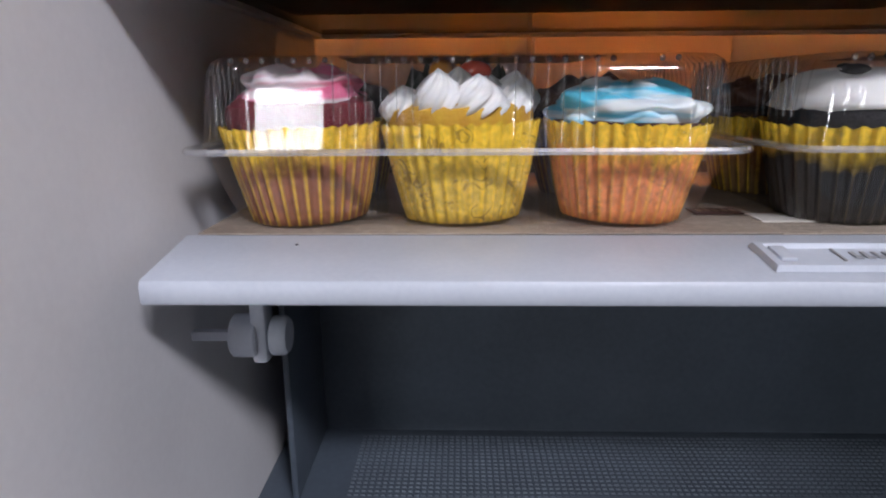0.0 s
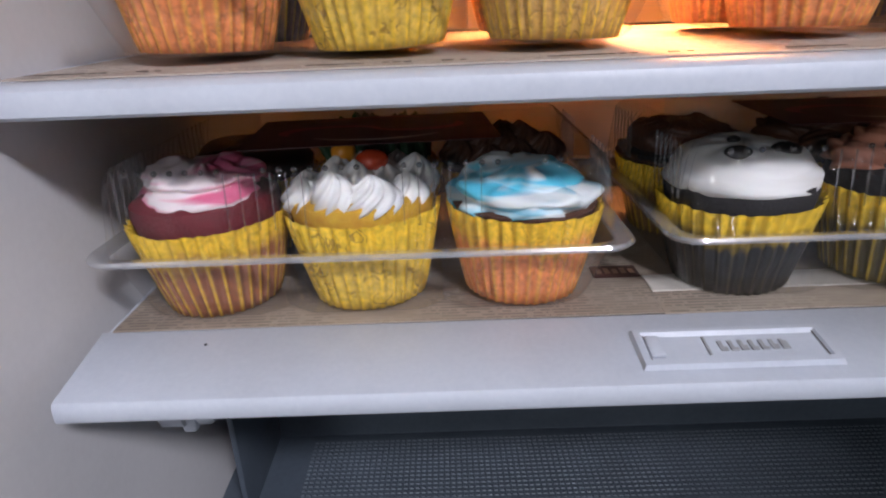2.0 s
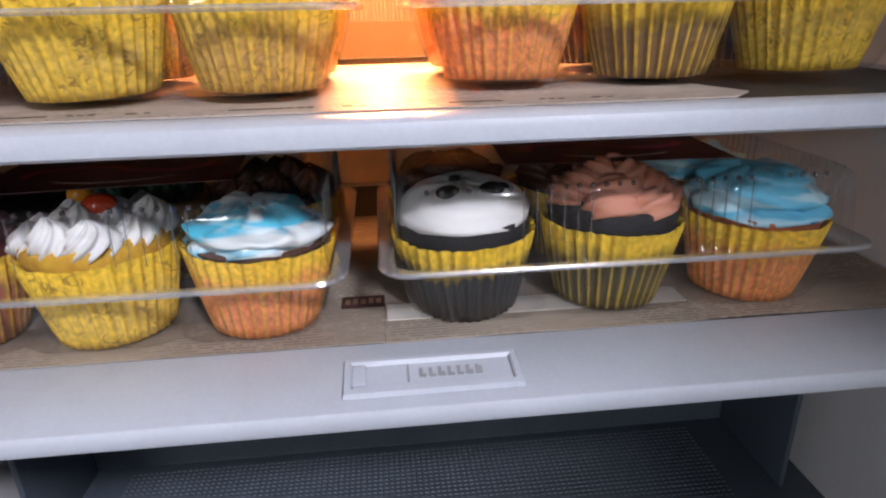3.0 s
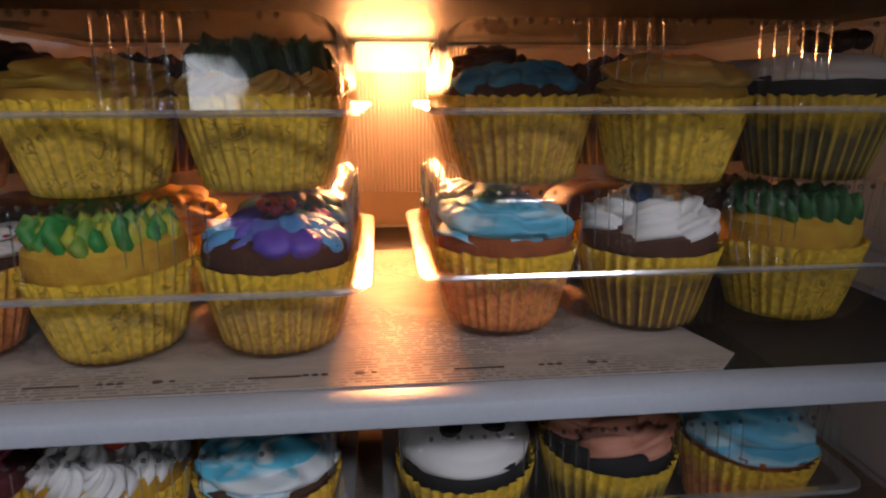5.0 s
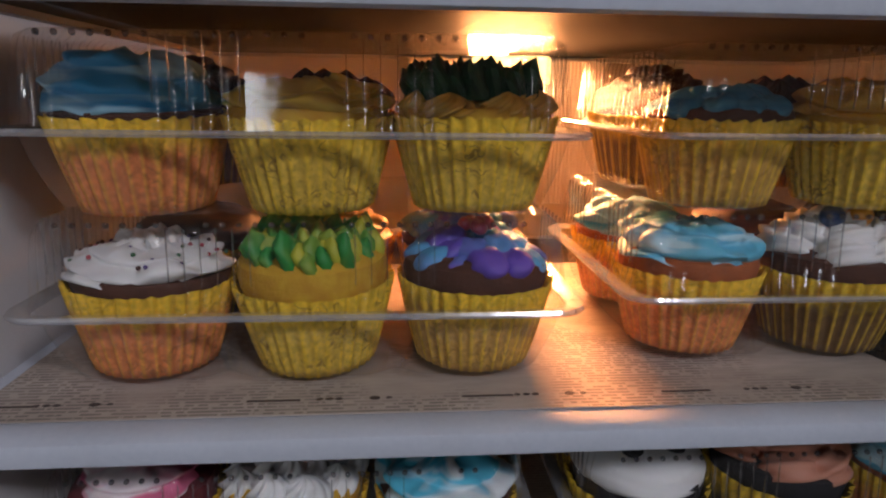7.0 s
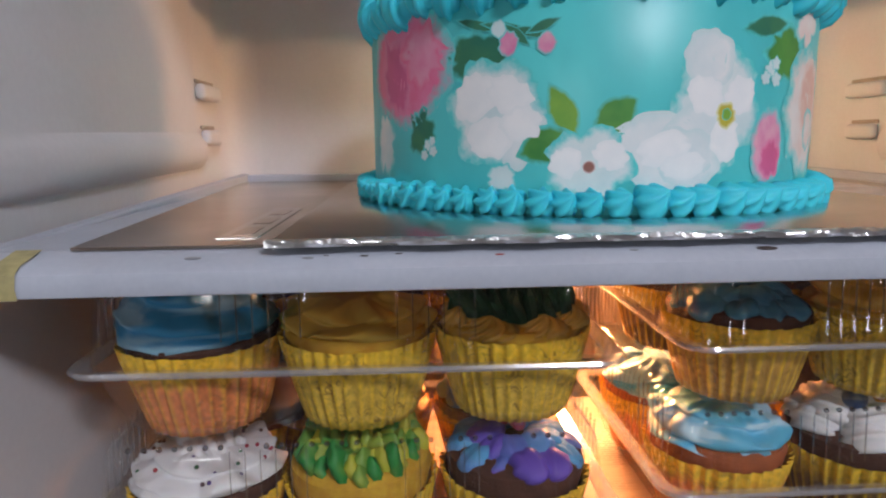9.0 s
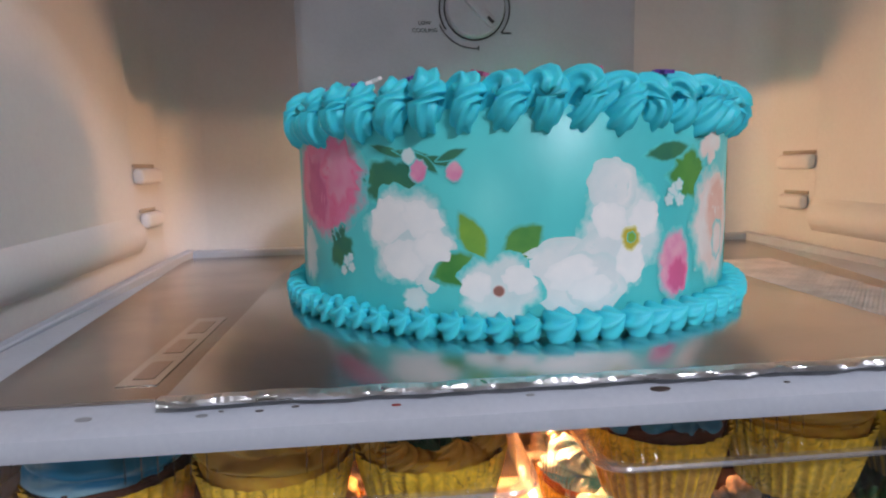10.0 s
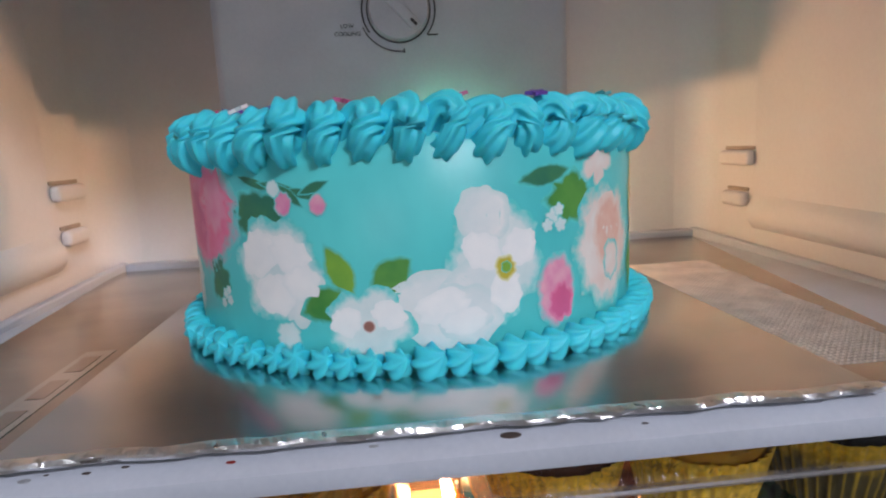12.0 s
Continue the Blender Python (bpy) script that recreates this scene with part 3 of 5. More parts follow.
def papers():
    a = link_mesh("printed_paper", printed_sheet([(-0.112, 0.2530), (0.135, 0.2538), (0.1355, 0.45), (-0.112, 0.45)], Z1 + 0.0018, 0.0006), BROWN_PAPER)
    tagged(a, "brown printed card sheet lining the lower shelf", "paper", "shelf papers")
    a = link_mesh("printed_paper", printed_sheet([(0.1352, 0.2528), (0.20, 0.2540), (0.278, 0.2530), (0.31, 0.2548), (0.43, 0.2535), (0.43, 0.45), (0.1352, 0.45)], Z1 + 0.0018, 0.0006), BROWN_PAPER)
    tagged(a, "creased brown printed card sheet lining the lower shelf", "paper", "shelf papers")
    a = thing("printed_paper", (0.1, 0.3, Z2), "newsprint sheet with dotted margin lining the middle shelf", "paper", "shelf papers")
    sheet = part("sheet", printed_sheet([(-0.118, 0.2368), (0.284, 0.2372), (0.298, 0.252), (0.285, 0.30), (0.285, 0.46), (-0.118, 0.46)], Z2 + 0.0004, 0.0006), NEWSPRINT, a)
    sheet.location = (-0.1, -0.3, -Z2)
    random.seed(11)
    k = 0
    for x in (-0.072, 0.042, 0.126, 0.229):
        for dx, r in ((0, 0.0019), (-0.015, 0.0013), (-0.019, 0.0013), (-0.023, 0.0012), (0.006, 0.0011)):
            bm = bmesh.new()
            lathe(bm, [(r, 0), (r, 0.0002)], 12)
            ob = part("printed_dot", bm, BROWN_INK_AND_SHADE, a, "dark printed dot")
            ob.location = (x + dx - 0.1, 0.249 - 0.3, 0.0011)
            ob.scale = (1.2, 0.8, 1)
    for x in (0.0, 0.09, 0.178, -0.105):
        ob = part("printed_bar", cube(x - 0.011, x + 0.011, 0.2478, 0.2492, Z2 + 0.0011, Z2 + 0.0013), BROWN_INK_AND_SHADE, a, "dark printed bar")
        ob.location = (-0.1, -0.3, -Z2)
    a = link_mesh("cardboard_scrap", cube(0.1365, 0.295, 0.2745, 0.292, Z1 + 0.0024, Z1 + 0.0031), mat("white_card", (0.6, 0.57, 0.52), 0.7))
    tagged(a, "long white strip of card under the cupcake box", "paper")


    a = thing("printed_slip", (0.125, 0.297, Z1 + 0.0030), "small dark printed slip lying on the lower shelf", "paper")
    part("slip", cube(-0.0125, 0.0105, -0.0065, 0.0065, 0.0, 0.0006), mat("dark_print", (0.06, 0.025, 0.022), 0.5, var=0.2, scale=200), a)
    for k in range(5):
        part("printed_bar", cube(-0.0105 + k * 0.0041, -0.0080 + k * 0.0041, -0.0035, 0.002 + 0.001 * (k % 2), 0.0007, 0.0009), BACKING, a, "paler printed bar")


def printed_sheet(outline, z, t=0.0012):
    bm = bmesh.new()
    loft(bm, [[(x, y, z) for x, y in outline], [(x, y, z + t) for x, y in outline]], cap=(True, True))
    bmesh.ops.recalc_face_normals(bm, faces=bm.faces)
    return bm


papers()


# ---- below the lowest shelf ----
def drawer_space():
    dr = thing("crisper_tray", (0.16, 0.3, ZB), "dark smoky plastic crisper tray with a beaded floor", "tray")
    inv = (-0.16, -0.3, -ZB)
    for nm, b in (("tray_floor", (X0 + 0.0005, X1 - 0.0005, 0.13, 0.415, ZB + 0.002, ZB + 0.006)), ("tray_back", (X0 + 0.0005, X1 - 0.0005, 0.4152, 0.42, ZB + 0.002, 0.379))):
        part(nm, cube(*b), DARK_FLOOR, dr, "dark smoky plastic").location = inv
    for xa, xb in ((-0.1045, -0.1005), (0.4185, 0.4225)):
        part("tray_side", cube(xa, xb, 0.330, 0.4148, ZB + 0.0062, 0.352, 0.0012), DARK_FLOOR, dr, "dark smoky plastic").location = inv
        part("tray_rail", cube(xa - 0.004, xb + 0.004, 0.328, 0.4148, 0.3522, 0.3575, 0.0015), DARK_FLOOR, dr, "dark smoky plastic rim").location = inv
    bm = bmesh.new()
    vs, fs = [], []
    for j in range(60):
        for i in range(106):
            x, y, z = -0.07 + i * 0.0043, 0.152 + j * 0.0043, ZB + 0.006
            q = len(vs)
            w, d, h = 0.0016, 0.0010, 0.0007
            vs += [(x - w, y - d, z), (x + w, y - d, z), (x + w, y + d, z), (x - w, y + d, z), (x - w * 0.6, y, z + h), (x + w * 0.6, y, z + h)]
            fs += [(q, q + 1, q + 5, q + 4), (q + 1, q + 2, q + 5), (q + 2, q + 3, q + 4, q + 5), (q + 3, q, q + 4)]
    me = bpy.data.meshes.new("bead_pattern")
    me.from_pydata(vs, [], fs)
    me.materials.append(MESH_DOT)
    ob = new("bead_pattern", me)
    ob.parent, ob.location = dr, inv
    tagged(ob, "rows of small raised beads", kind="stuff")
    pin = thing("shelf_roller", (X0, 0.272, 0.337), "white plastic roller under the lowest shelf", "roller")
    bm = bmesh.new()
    lathe(bm, [(0.0095, 0.0), (0.0105, 0.001), (0.0105, 0.012), (0.0095, 0.013)], 24)
    bm.transform(pose(0, 0, 0, 0, 90, 0))
    part("hub", bm, WHITE_PLASTIC, pin).location = (0.020, 0, 0)
    bm = bmesh.new()
    lathe(bm, [(0.0085, 0.0), (0.0095, 0.001), (0.0095, 0.006), (0.008, 0.008)], 24)
    bm.transform(pose(0, 0, 0, 0, 90, 0))
    part("wheel", bm, WHITE_PLASTIC, pin).location = (0.0385, 0, 0)
    part("stem", cube(0.0, 0.040, -0.0022, 0.0022, -0.0022, 0.0022), WHITE_PLASTIC, pin)
    part("bracket", cube(0.0300, 0.0375, -0.007, 0.007, -0.012, 0.036, 0.002), WHITE_PLASTIC, pin)


drawer_space()

# ---- cupcakes ----
YELLOW = (0.78, 0.51, 0.03)
PLEATS = 36
RIM_R, BASE_R, LINER_H = 0.0357, 0.0262, 0.0425


def liner_bm():
    bm = bmesh.new()
    hi, pl = bm.verts.layers.float.new("high"), bm.verts.layers.float.new("pleat")
    n = PLEATS * 6
    rings = []
    for j in range(9):
        f = j / 8
        ring = []
        for i in range(n):
            a = 2 * math.pi * i / n
            ph = 2 * abs((PLEATS * a / (2 * math.pi) + 0.22 * noise.noise((math.cos(a) * 6, math.sin(a) * 6, 2))) % 1 * 2 - 1) - 1
            r = BASE_R + (RIM_R - BASE_R) * f ** 0.9 + (0.0008 + 0.0009 * f) * ph
            r += 0.0006 * f * noise.noise((math.cos(a) * 3, math.sin(a) * 3, 5))
            z = LINER_H * f + (0.0009 * noise.noise((math.cos(a) * 9, math.sin(a) * 9, 1.0)) + 0.0008 * ph if j == 8 else 0)
            ring.append(((r * math.cos(a), r * math.sin(a), z), f, 0.5 + 0.5 * ph))
        rings.append(ring)
    vs = []
    for ring in rings:
        row = []
        for p, f, ph in ring:
            v = bm.verts.new(p)
            v[hi], v[pl] = f, ph
            row.append(v)
        vs.append(row)
    for a, b in zip(vs, vs[1:]):
        for i in range(n):
            j = (i + 1) % n
            bm.faces.new((a[i], a[j], b[j], b[i]))
    bm.faces.new(list(reversed(vs[0])))
    return bm


def sponge_bm(h, lh):
    bm = bmesh.new()
    prof = [(0.0315, lh - 0.008), (0.0328, lh - 0.002), (0.0338, lh + h * 0.3), (0.033, lh + h * 0.7), (0.027, lh + h), (0.012, lh + h * 1.15), (0.0005, lh + h * 1.18)]
    lathe(bm, prof, 40, ripple=lambda a, r, z: 1 + 0.018 * noise.noise((math.cos(a) * 4, math.sin(a) * 4, z * 200)))
    return bm


def frost_wave(bm, z, seed, r=0.0345, h=0.019, layers=2):
    """Soft icing laid on in one broad ribbon that winds inwards and up."""
    rings = []
    m = 26
    for j in range(m + 1):
        f = j / m
        ring = []
        for i in range(72):
            a = 2 * math.pi * i / 72
            ph = (f * layers + a / (2 * math.pi) + 0.13 * seed) % 1.0
            w = noise.noise((math.cos(a) * 1.7 + seed, math.sin(a) * 1.7, f * 2.0))
            w2 = noise.noise((math.cos(a) * 4.5 + seed, math.sin(a) * 4.5, f * 3))
            fold = math.sin(math.pi * ph) ** 0.7
            rr = r * (math.cos(f * math.pi / 2 * 0.97) ** 0.38) * (0.83 + 0.20 * fold + 0.13 * w + 0.08 * w2)
            zz = z - 0.002 + h * f ** 0.85 + 0.0050 * w * (1 - 0.3 * f) + 0.0022 * w2
            ring.append((rr * math.cos(a), rr * math.sin(a), zz))
        rings.append(ring)
    loft(bm, rings, cap=(True, True))


def frost_dome(bm, z, seed, r=0.0340, h=0.016):
    rings = []
    for j in range(13):
        f = j / 12
        ring = []
        for i in range(72):
            a = 2 * math.pi * i / 72
            rr = r * math.cos(f * math.pi / 2) ** 0.55
            sw = math.sin(3 * a + f * 16) * 0.02 * (1 - f)
            w = noise.noise((math.cos(a) * 2 + seed, math.sin(a) * 2, f * 2))
            rr *= 1 + 0.03 * w + sw
            ring.append((rr * math.cos(a) + 1e-5, rr * math.sin(a), z + h * math.sin(f * math.pi / 2) + 0.0016 * w + sw * 0.03))
        rings.append(ring)
    loft(bm, rings, cap=(True, True))


def frost_rosettes(bm, z, seed, count=9, r=0.0235, size=0.0108, h=0.017):
    random.seed(seed)
    for k in range(count):
        a = 2 * math.pi * (k + 0.3 * random.random()) / count
        rosette(bm, (r * math.cos(a), r * math.sin(a), z - 0.003 + 0.002 * random.random()), size * (0.9 + 0.3 * random.random()), h * (0.85 + 0.3 * random.random()), 9, 0.9 + random.random(), (0.003 * math.cos(a), 0.003 * math.sin(a)))
    for k in range(6):
        a = 2 * math.pi * (k + 0.5) / 6
        rosette(bm, (0.012 * math.cos(a), 0.012 * math.sin(a), z + 0.001), size, h * (0.95 + 0.2 * random.random()), 7, 1.8)


def frost_petals(bm, z, seed, count=12, r=0.0235, tiers=3):
    random.seed(seed)
    for tier in range(tiers):
        n = count - 3 * tier
        for k in range(n):
            a = 2 * math.pi * (k + 0.5 * tier + 0.2 * random.random()) / n
            rr = r - 0.0095 * tier + 0.003 * random.random()
            size = 0.80 + 0.30 * random.random()
            vs = ball(bm, (0, 0, 0), 0.0100 * size, 1.0, 0.86, 0.62, 3)
            for v in vs:
                g = math.exp(-(v.co.y / 0.0024) ** 2)
                v.co.z += -0.0024 * g * (1 if v.co.z > 0 else 0.4) + 16 * max(0.0, v.co.x) ** 2 - 0.12 * abs(v.co.y)
                v.co.y *= 1 + 0.12 * math.sin(v.co.x * 900)
            bmesh.ops.transform(bm, matrix=pose(rr * math.cos(a), rr * math.sin(a), z + 0.0045 + 0.0048 * tier + 0.003 * random.random(), 40 * random.random() - 20, 4 + 26 * random.random(), math.degrees(a) + 40 * random.random() - 20), verts=vs)


def frost_spikes(bm, z, seed, count=62, h=0.026, w=0.0056, spread=0.0268):
    random.seed(seed)
    for k in range(count):
        f = math.sqrt((k + 0.5) / count)
        a = k * 2.39996
        r = spread * f
        lean = 0.02 + 0.08 * f + 0.14 * random.random()
        hh = h * (0.62 + 0.5 * random.random())
        c, s = math.cos(a), math.sin(a)
        pts = []
        for j in range(5):
            t = j / 4
            pts.append((r * c + hh * lean * t * t * c, r * s + hh * lean * t * t * s, z - 0.001 + hh * t * (1 - 0.3 * lean * t)))
        tube(bm, pts, lambda t: w * (1.0 - t) ** 0.36 * (0.7 + 0.55 * t) + 0.0003, 12, 2, 0.42, 0.25 + 0.4 * random.random())


def frost_ropes(bm, z, seed, size=0.0078):
    """Thick piped strands laid in loose loops."""
    random.seed(seed)
    for ringr, zz, n in ((0.0240, 0.003, 7), (0.0165, 0.009, 5), (0.008, 0.014, 3)):
        for k in range(n):
            a0 = 2 * math.pi * k / n + random.random() * 0.4
            pts = []
            for j in range(14):
                t = j / 13
                a = a0 + t * 2 * math.pi / n * 1.45
                pts.append((ringr * math.cos(a) * (1 + 0.12 * math.sin(5 * t)), ringr * math.sin(a) * (1 + 0.12 * math.sin(5 * t)), z + zz + 0.004 * math.sin(math.pi * t * 1.5) - 0.002))
            tube(bm, pts, lambda t: size * (0.55 + 0.45 * math.sin(math.pi * min(1, 0.15 + t))), 24, 6, 0.2, 0.16)


FROST = {"wave": frost_wave, "dome": frost_dome, "rosettes": frost_rosettes, "petals": frost_petals, "spikes": frost_spikes, "ropes": frost_ropes}
ICING = {}


def icing(name, a, b, scale=36, stretch=(0.45, 0.45, 4.2), edge=(0.45, 0.55)):
    if name not in ICING:
        ICING[name] = mat("icing_" + name, a, 0.55, second=b, var=0.06, scale=scale, stretch=stretch, edge=edge, bump=0.12, bump_scale=500, sss=0.12, detail=2)
    return ICING[name]


SPONGE = {
    "yellow": mat("sponge_yellow", (0.66, 0.40, 0.03), 0.8, second=(0.55, 0.28, 0.02), var=0.25, scale=120, bump=0.6, bump_scale=600),
    "red": mat("sponge_red_velvet", (0.16, 0.012, 0.022), 0.6, var=0.3, scale=120, bump=0.6, bump_scale=600),
    "brown": mat("sponge_brown", (0.10, 0.035, 0.018), 0.8, var=0.3, scale=120, bump=0.6, bump_scale=600),
    "black": mat("sponge_dark_chocolate", (0.012, 0.011, 0.014), 0.75, var=0.3, scale=120, bump=0.6, bump_scale=600),
    "orange": mat("sponge_orange", (0.42, 0.11, 0.03), 0.8, var=0.3, scale=120, bump=0.6, bump_scale=600),
}
PAPER = {
    "yellow": liner_paper("liner_plain_yellow", YELLOW, (0.60, 0.40, 0.07), 0.75, 0.62, 0.1),
    "orange": liner_paper("liner_orange_base", YELLOW, (0.66, 0.22, 0.075), 1.0, 0.35, 0.6),
    "red": liner_paper("liner_red_brown_base", YELLOW, (0.24, 0.075, 0.05), 0.95, 0.25),
    "tan": liner_paper("liner_tan_base", YELLOW, (0.48, 0.26, 0.07), 0.85, 0.45, 0.2),
    "brown": liner_paper("liner_brown_base", YELLOW, (0.10, 0.045, 0.03), 0.9, 0.2),
    "black": liner_paper("liner_black_base", YELLOW, (0.014, 0.013, 0.013), 1.1, 0.0, 0.85),
    "olive": liner_paper("liner_olive_base", YELLOW, (0.04, 0.036, 0.016), 0.95, 0.1, 0.5),
}
BASE_LINER = None


def cupcake(x, y, z, paper, sponge, kind, ice, label, rise=0.007, seed=1, turn=0, dz=0.0, lh=LINER_H, **kw):
    c = thing("cupcake", (x, y, z), label, "cupcake", "cupcakes in clear boxes")
    c.rotation_euler = (radians(1.6 * math.sin(seed * 2.3)), radians(1.8 * math.cos(seed * 3.1)), radians(turn))
    global BASE_LINER
    if BASE_LINER is None:
        bm = liner_bm()
        BASE_LINER = bpy.data.meshes.new("paper_liner")
        bm.to_mesh(BASE_LINER)
        bm.free()
        for p in BASE_LINER.polygons:
            p.use_smooth = True
        BASE_LINER.materials.append(None)
    ln = new("paper_liner", BASE_LINER)
    ln.material_slots[0].link = "OBJECT"
    ln.material_slots[0].material = PAPER[paper]
    ln.parent = c
    ln.scale = (1, 1, lh / LINER_H)
    ln.rotation_euler = (0, 0, seed * 1.7)
    part("sponge", sponge_bm(rise, lh), SPONGE[sponge], c)
    bm = bmesh.new()
    FROST[kind](bm, lh + rise * 0.55 + dz, seed, **kw)
    bmesh.ops.recalc_face_normals(bm, faces=bm.faces)
    part("frosting", bm, ice, c, sharp=180)
    return c


def topping(c, name, m, place, r, label, s=(1, 1, 1)):
    bm = bmesh.new()
    ball(bm, place, r, *s, sub=3)
    return part(name, bm, m, c, label)


CHERRY = mat("cherry_glaze", (0.62, 0.06, 0.015), 0.2, var=0.2, coat=0.5)
ORANGE_SWEET = mat("orange_sweet", (0.75, 0.30, 0.02), 0.35)
BLUE_SWEET = mat("blue_sweet", (0.01, 0.05, 0.16), 0.35)
PINK_SWEET = mat("pink_sweet", (0.6, 0.1, 0.16), 0.4)
COOKIE = mat("dark_cookie", (0.008, 0.007, 0.008), 0.6, bump=0.4, bump_scale=500)

def by_island(m, low, high):
    """Lets each piped petal or leaf lean to one of the two icing colours."""
    nt = m.node_tree
    mix = [q for q in nt.nodes if q.type == "MIX" and q.blend_type == "MIX"][0]
    old = mix.inputs[0].links[0].from_socket
    geo, mr, ad = nt.nodes.new("ShaderNodeNewGeometry"), nt.nodes.new("ShaderNodeMapRange"), nt.nodes.new("ShaderNodeMath")
    mr.inputs[1].default_value, mr.inputs[2].default_value = low, high
    nt.links.new(geo.outputs["Random Per Island"], mr.inputs[0])
    ad.operation, ad.use_clamp = "MULTIPLY_ADD", True
    ad.inputs[1].default_value = 0.35
    nt.links.new(old, ad.inputs[0])
    nt.links.new(mr.outputs[0], ad.inputs[2])
    nt.links.new(ad.outputs[0], mix.inputs[0])
    return m


PINK = icing("pink_white", (0.84, 0.74, 0.76), (0.76, 0.16, 0.30))
WHITE = icing("white", (0.82, 0.81, 0.80), (0.74, 0.73, 0.72))
BLUE_WHITE = icing("blue_white", (0.82, 0.87, 0.89), (0.09, 0.54, 0.74))
SKY = icing("sky_blue", (0.12, 0.48, 0.68), (0.48, 0.70, 0.78))
DEEP = icing("deep_blue", (0.04, 0.32, 0.60), (0.32, 0.58, 0.72))
PURPLE = icing("blue_purple", (0.10, 0.36, 0.62), (0.14, 0.08, 0.46), 30)
TEAL_DARK = icing("dark_teal", (0.03, 0.17, 0.32), (0.07, 0.28, 0.42))
PEACH = icing("peach", (0.68, 0.30, 0.20), (0.60, 0.23, 0.14))
GREEN = icing("green_yellow", (0.025, 0.25, 0.045), (0.48, 0.46, 0.04), 70, (1, 1, 0.8), (0.48, 0.66))
DARK_GREEN = icing("dark_green", (0.008, 0.045, 0.02), (0.012, 0.07, 0.025))
MID_GREEN = icing("mid_green", (0.018, 0.11, 0.03), (0.045, 0.17, 0.03))
YELLOW_GREEN = icing("yellow_with_green", (0.66, 0.44, 0.07), (0.16, 0.30, 0.03), 28, (1, 1, 1), (0.6, 0.68))
CREAM_YELLOW = icing("cream_yellow", (0.64, 0.41, 0.08), (0.55, 0.32, 0.05))
by_island(PURPLE, 0.35, 0.8)
by_island(GREEN, 0.55, 0.95)
CHOCO = icing("chocolate", (0.055, 0.02, 0.012), (0.08, 0.03, 0.016))

Y1 = 0.288
B1 = Z1 + 0.004
cupcake(-0.071, Y1, B1, "red", "red", "wave", PINK, "red velvet cupcake with pink and white icing, yellow liner", 0.013, 3, r=0.0315, h=0.0165, dz=0.003)
c = cupcake(0.0015, Y1, B1, "yellow", "yellow", "rosettes", WHITE, "yellow cupcake with white piped swirls and a cherry", 0.009, 5)
topping(c, "cherry", CHERRY, (0.007, -0.006, 0.0645), 0.0068, "glossy orange-red cherry", (1.15, 1, 0.75))
topping(c, "orange_slice", ORANGE_SWEET, (-0.008, 0.010, 0.066), 0.006, "orange sweet")
cupcake(0.0748, Y1, B1, "orange", "brown", "wave", BLUE_WHITE, "cupcake with blue and white icing, orange-based liner", 0.001, 8, h=0.0175, r=0.0345, dz=0.0018)
c = cupcake(0.179, Y1 + 0.004, B1, "black", "black", "dome", WHITE, "dark chocolate cupcake with white icing and cookie-bit face", 0.012, 9, h=0.0165)
for dx, dy, dzz, r in ((-0.008, -0.013, 0.0632, 0.0064), (0.013, -0.012, 0.0632, 0.0064), (0.001, -0.020, 0.0600, 0.0044), (0.019, -0.007, 0.0625, 0.004), (-0.003, 0.004, 0.0655, 0.003)):
    topping(c, "cookie_bit", COOKIE, (dx, dy, dzz + 0.0006), r, "black cookie bit", (1, 1, 0.6))
cupcake(0.2555, Y1 + 0.004, B1, "olive", "black", "ropes", PEACH, "dark chocolate cupcake with thick peach piped icing", 0.012, 10)
cupcake(0.334, Y1 + 0.004, B1, "orange", "orange", "wave", SKY, "orange cupcake with tall sky blue icing", 0.004, 14, h=0.022, dz=0.0025)

B2 = Z2 + 0.0055
LOW = 0.0388                      # rim height of the liners on the middle shelf
c = cupcake(-0.060, Y1, B2, "orange", "brown", "wave", WHITE, "cupcake with white swirled icing and coloured sprinkles", 0.006, 16, lh=LOW, h=0.0130, r=0.0350, dz=0.002)
bm = bmesh.new()
frost_spikes(bm, LOW + 0.0145, 3, 22, 0.0085, 0.0040, 0.012)
part("icing_tuft", bm, WHITE, c, "white piped icing tuft")
random.seed(21)
SPR = [mat("sprinkle_" + n_, col, 0.4) for n_, col in (("brown", (0.08, 0.03, 0.02)), ("red", (0.35, 0.03, 0.05)), ("green", (0.04, 0.12, 0.05)), ("violet", (0.1, 0.05, 0.2)))]
for k in range(34):
    a, f = random.random() * 6.283, 0.25 + 0.6 * random.random()
    rr = 0.034 * math.cos(f * math.pi / 2) ** 0.55
    topping(c, "sprinkle", SPR[k % 4], (rr * math.cos(a), rr * math.sin(a), LOW + 0.0046 + 0.0115 * f ** 0.85 + 0.0018), 0.0010, "")
cupcake(0.0145, Y1, B2, "yellow", "yellow", "spikes", GREEN, "yellow cupcake topped with green and yellow icing leaves", 0.0145, 17, lh=LOW, h=0.0195, count=92, w=0.0058)
c = cupcake(0.0875, Y1, B2, "tan", "brown", "petals", PURPLE, "brown cupcake with blue and purple icing petals", 0.012, 18, lh=LOW, dz=-0.002, tiers=2)
random.seed(5)
for k in range(7):
    topping(c, "icing_bloom", PINK_SWEET, (-0.006 + 0.012 * random.random(), -0.006 + 0.012 * random.random(), 0.0615 + 0.001 * random.random()), 0.0034, "small pink icing bloom")
YR = 0.302
cupcake(0.198, YR, B2, "orange", "orange", "wave", SKY, "orange cupcake with pale blue smeared icing", 0.009, 24, lh=LOW, h=0.0185, dz=0.002)
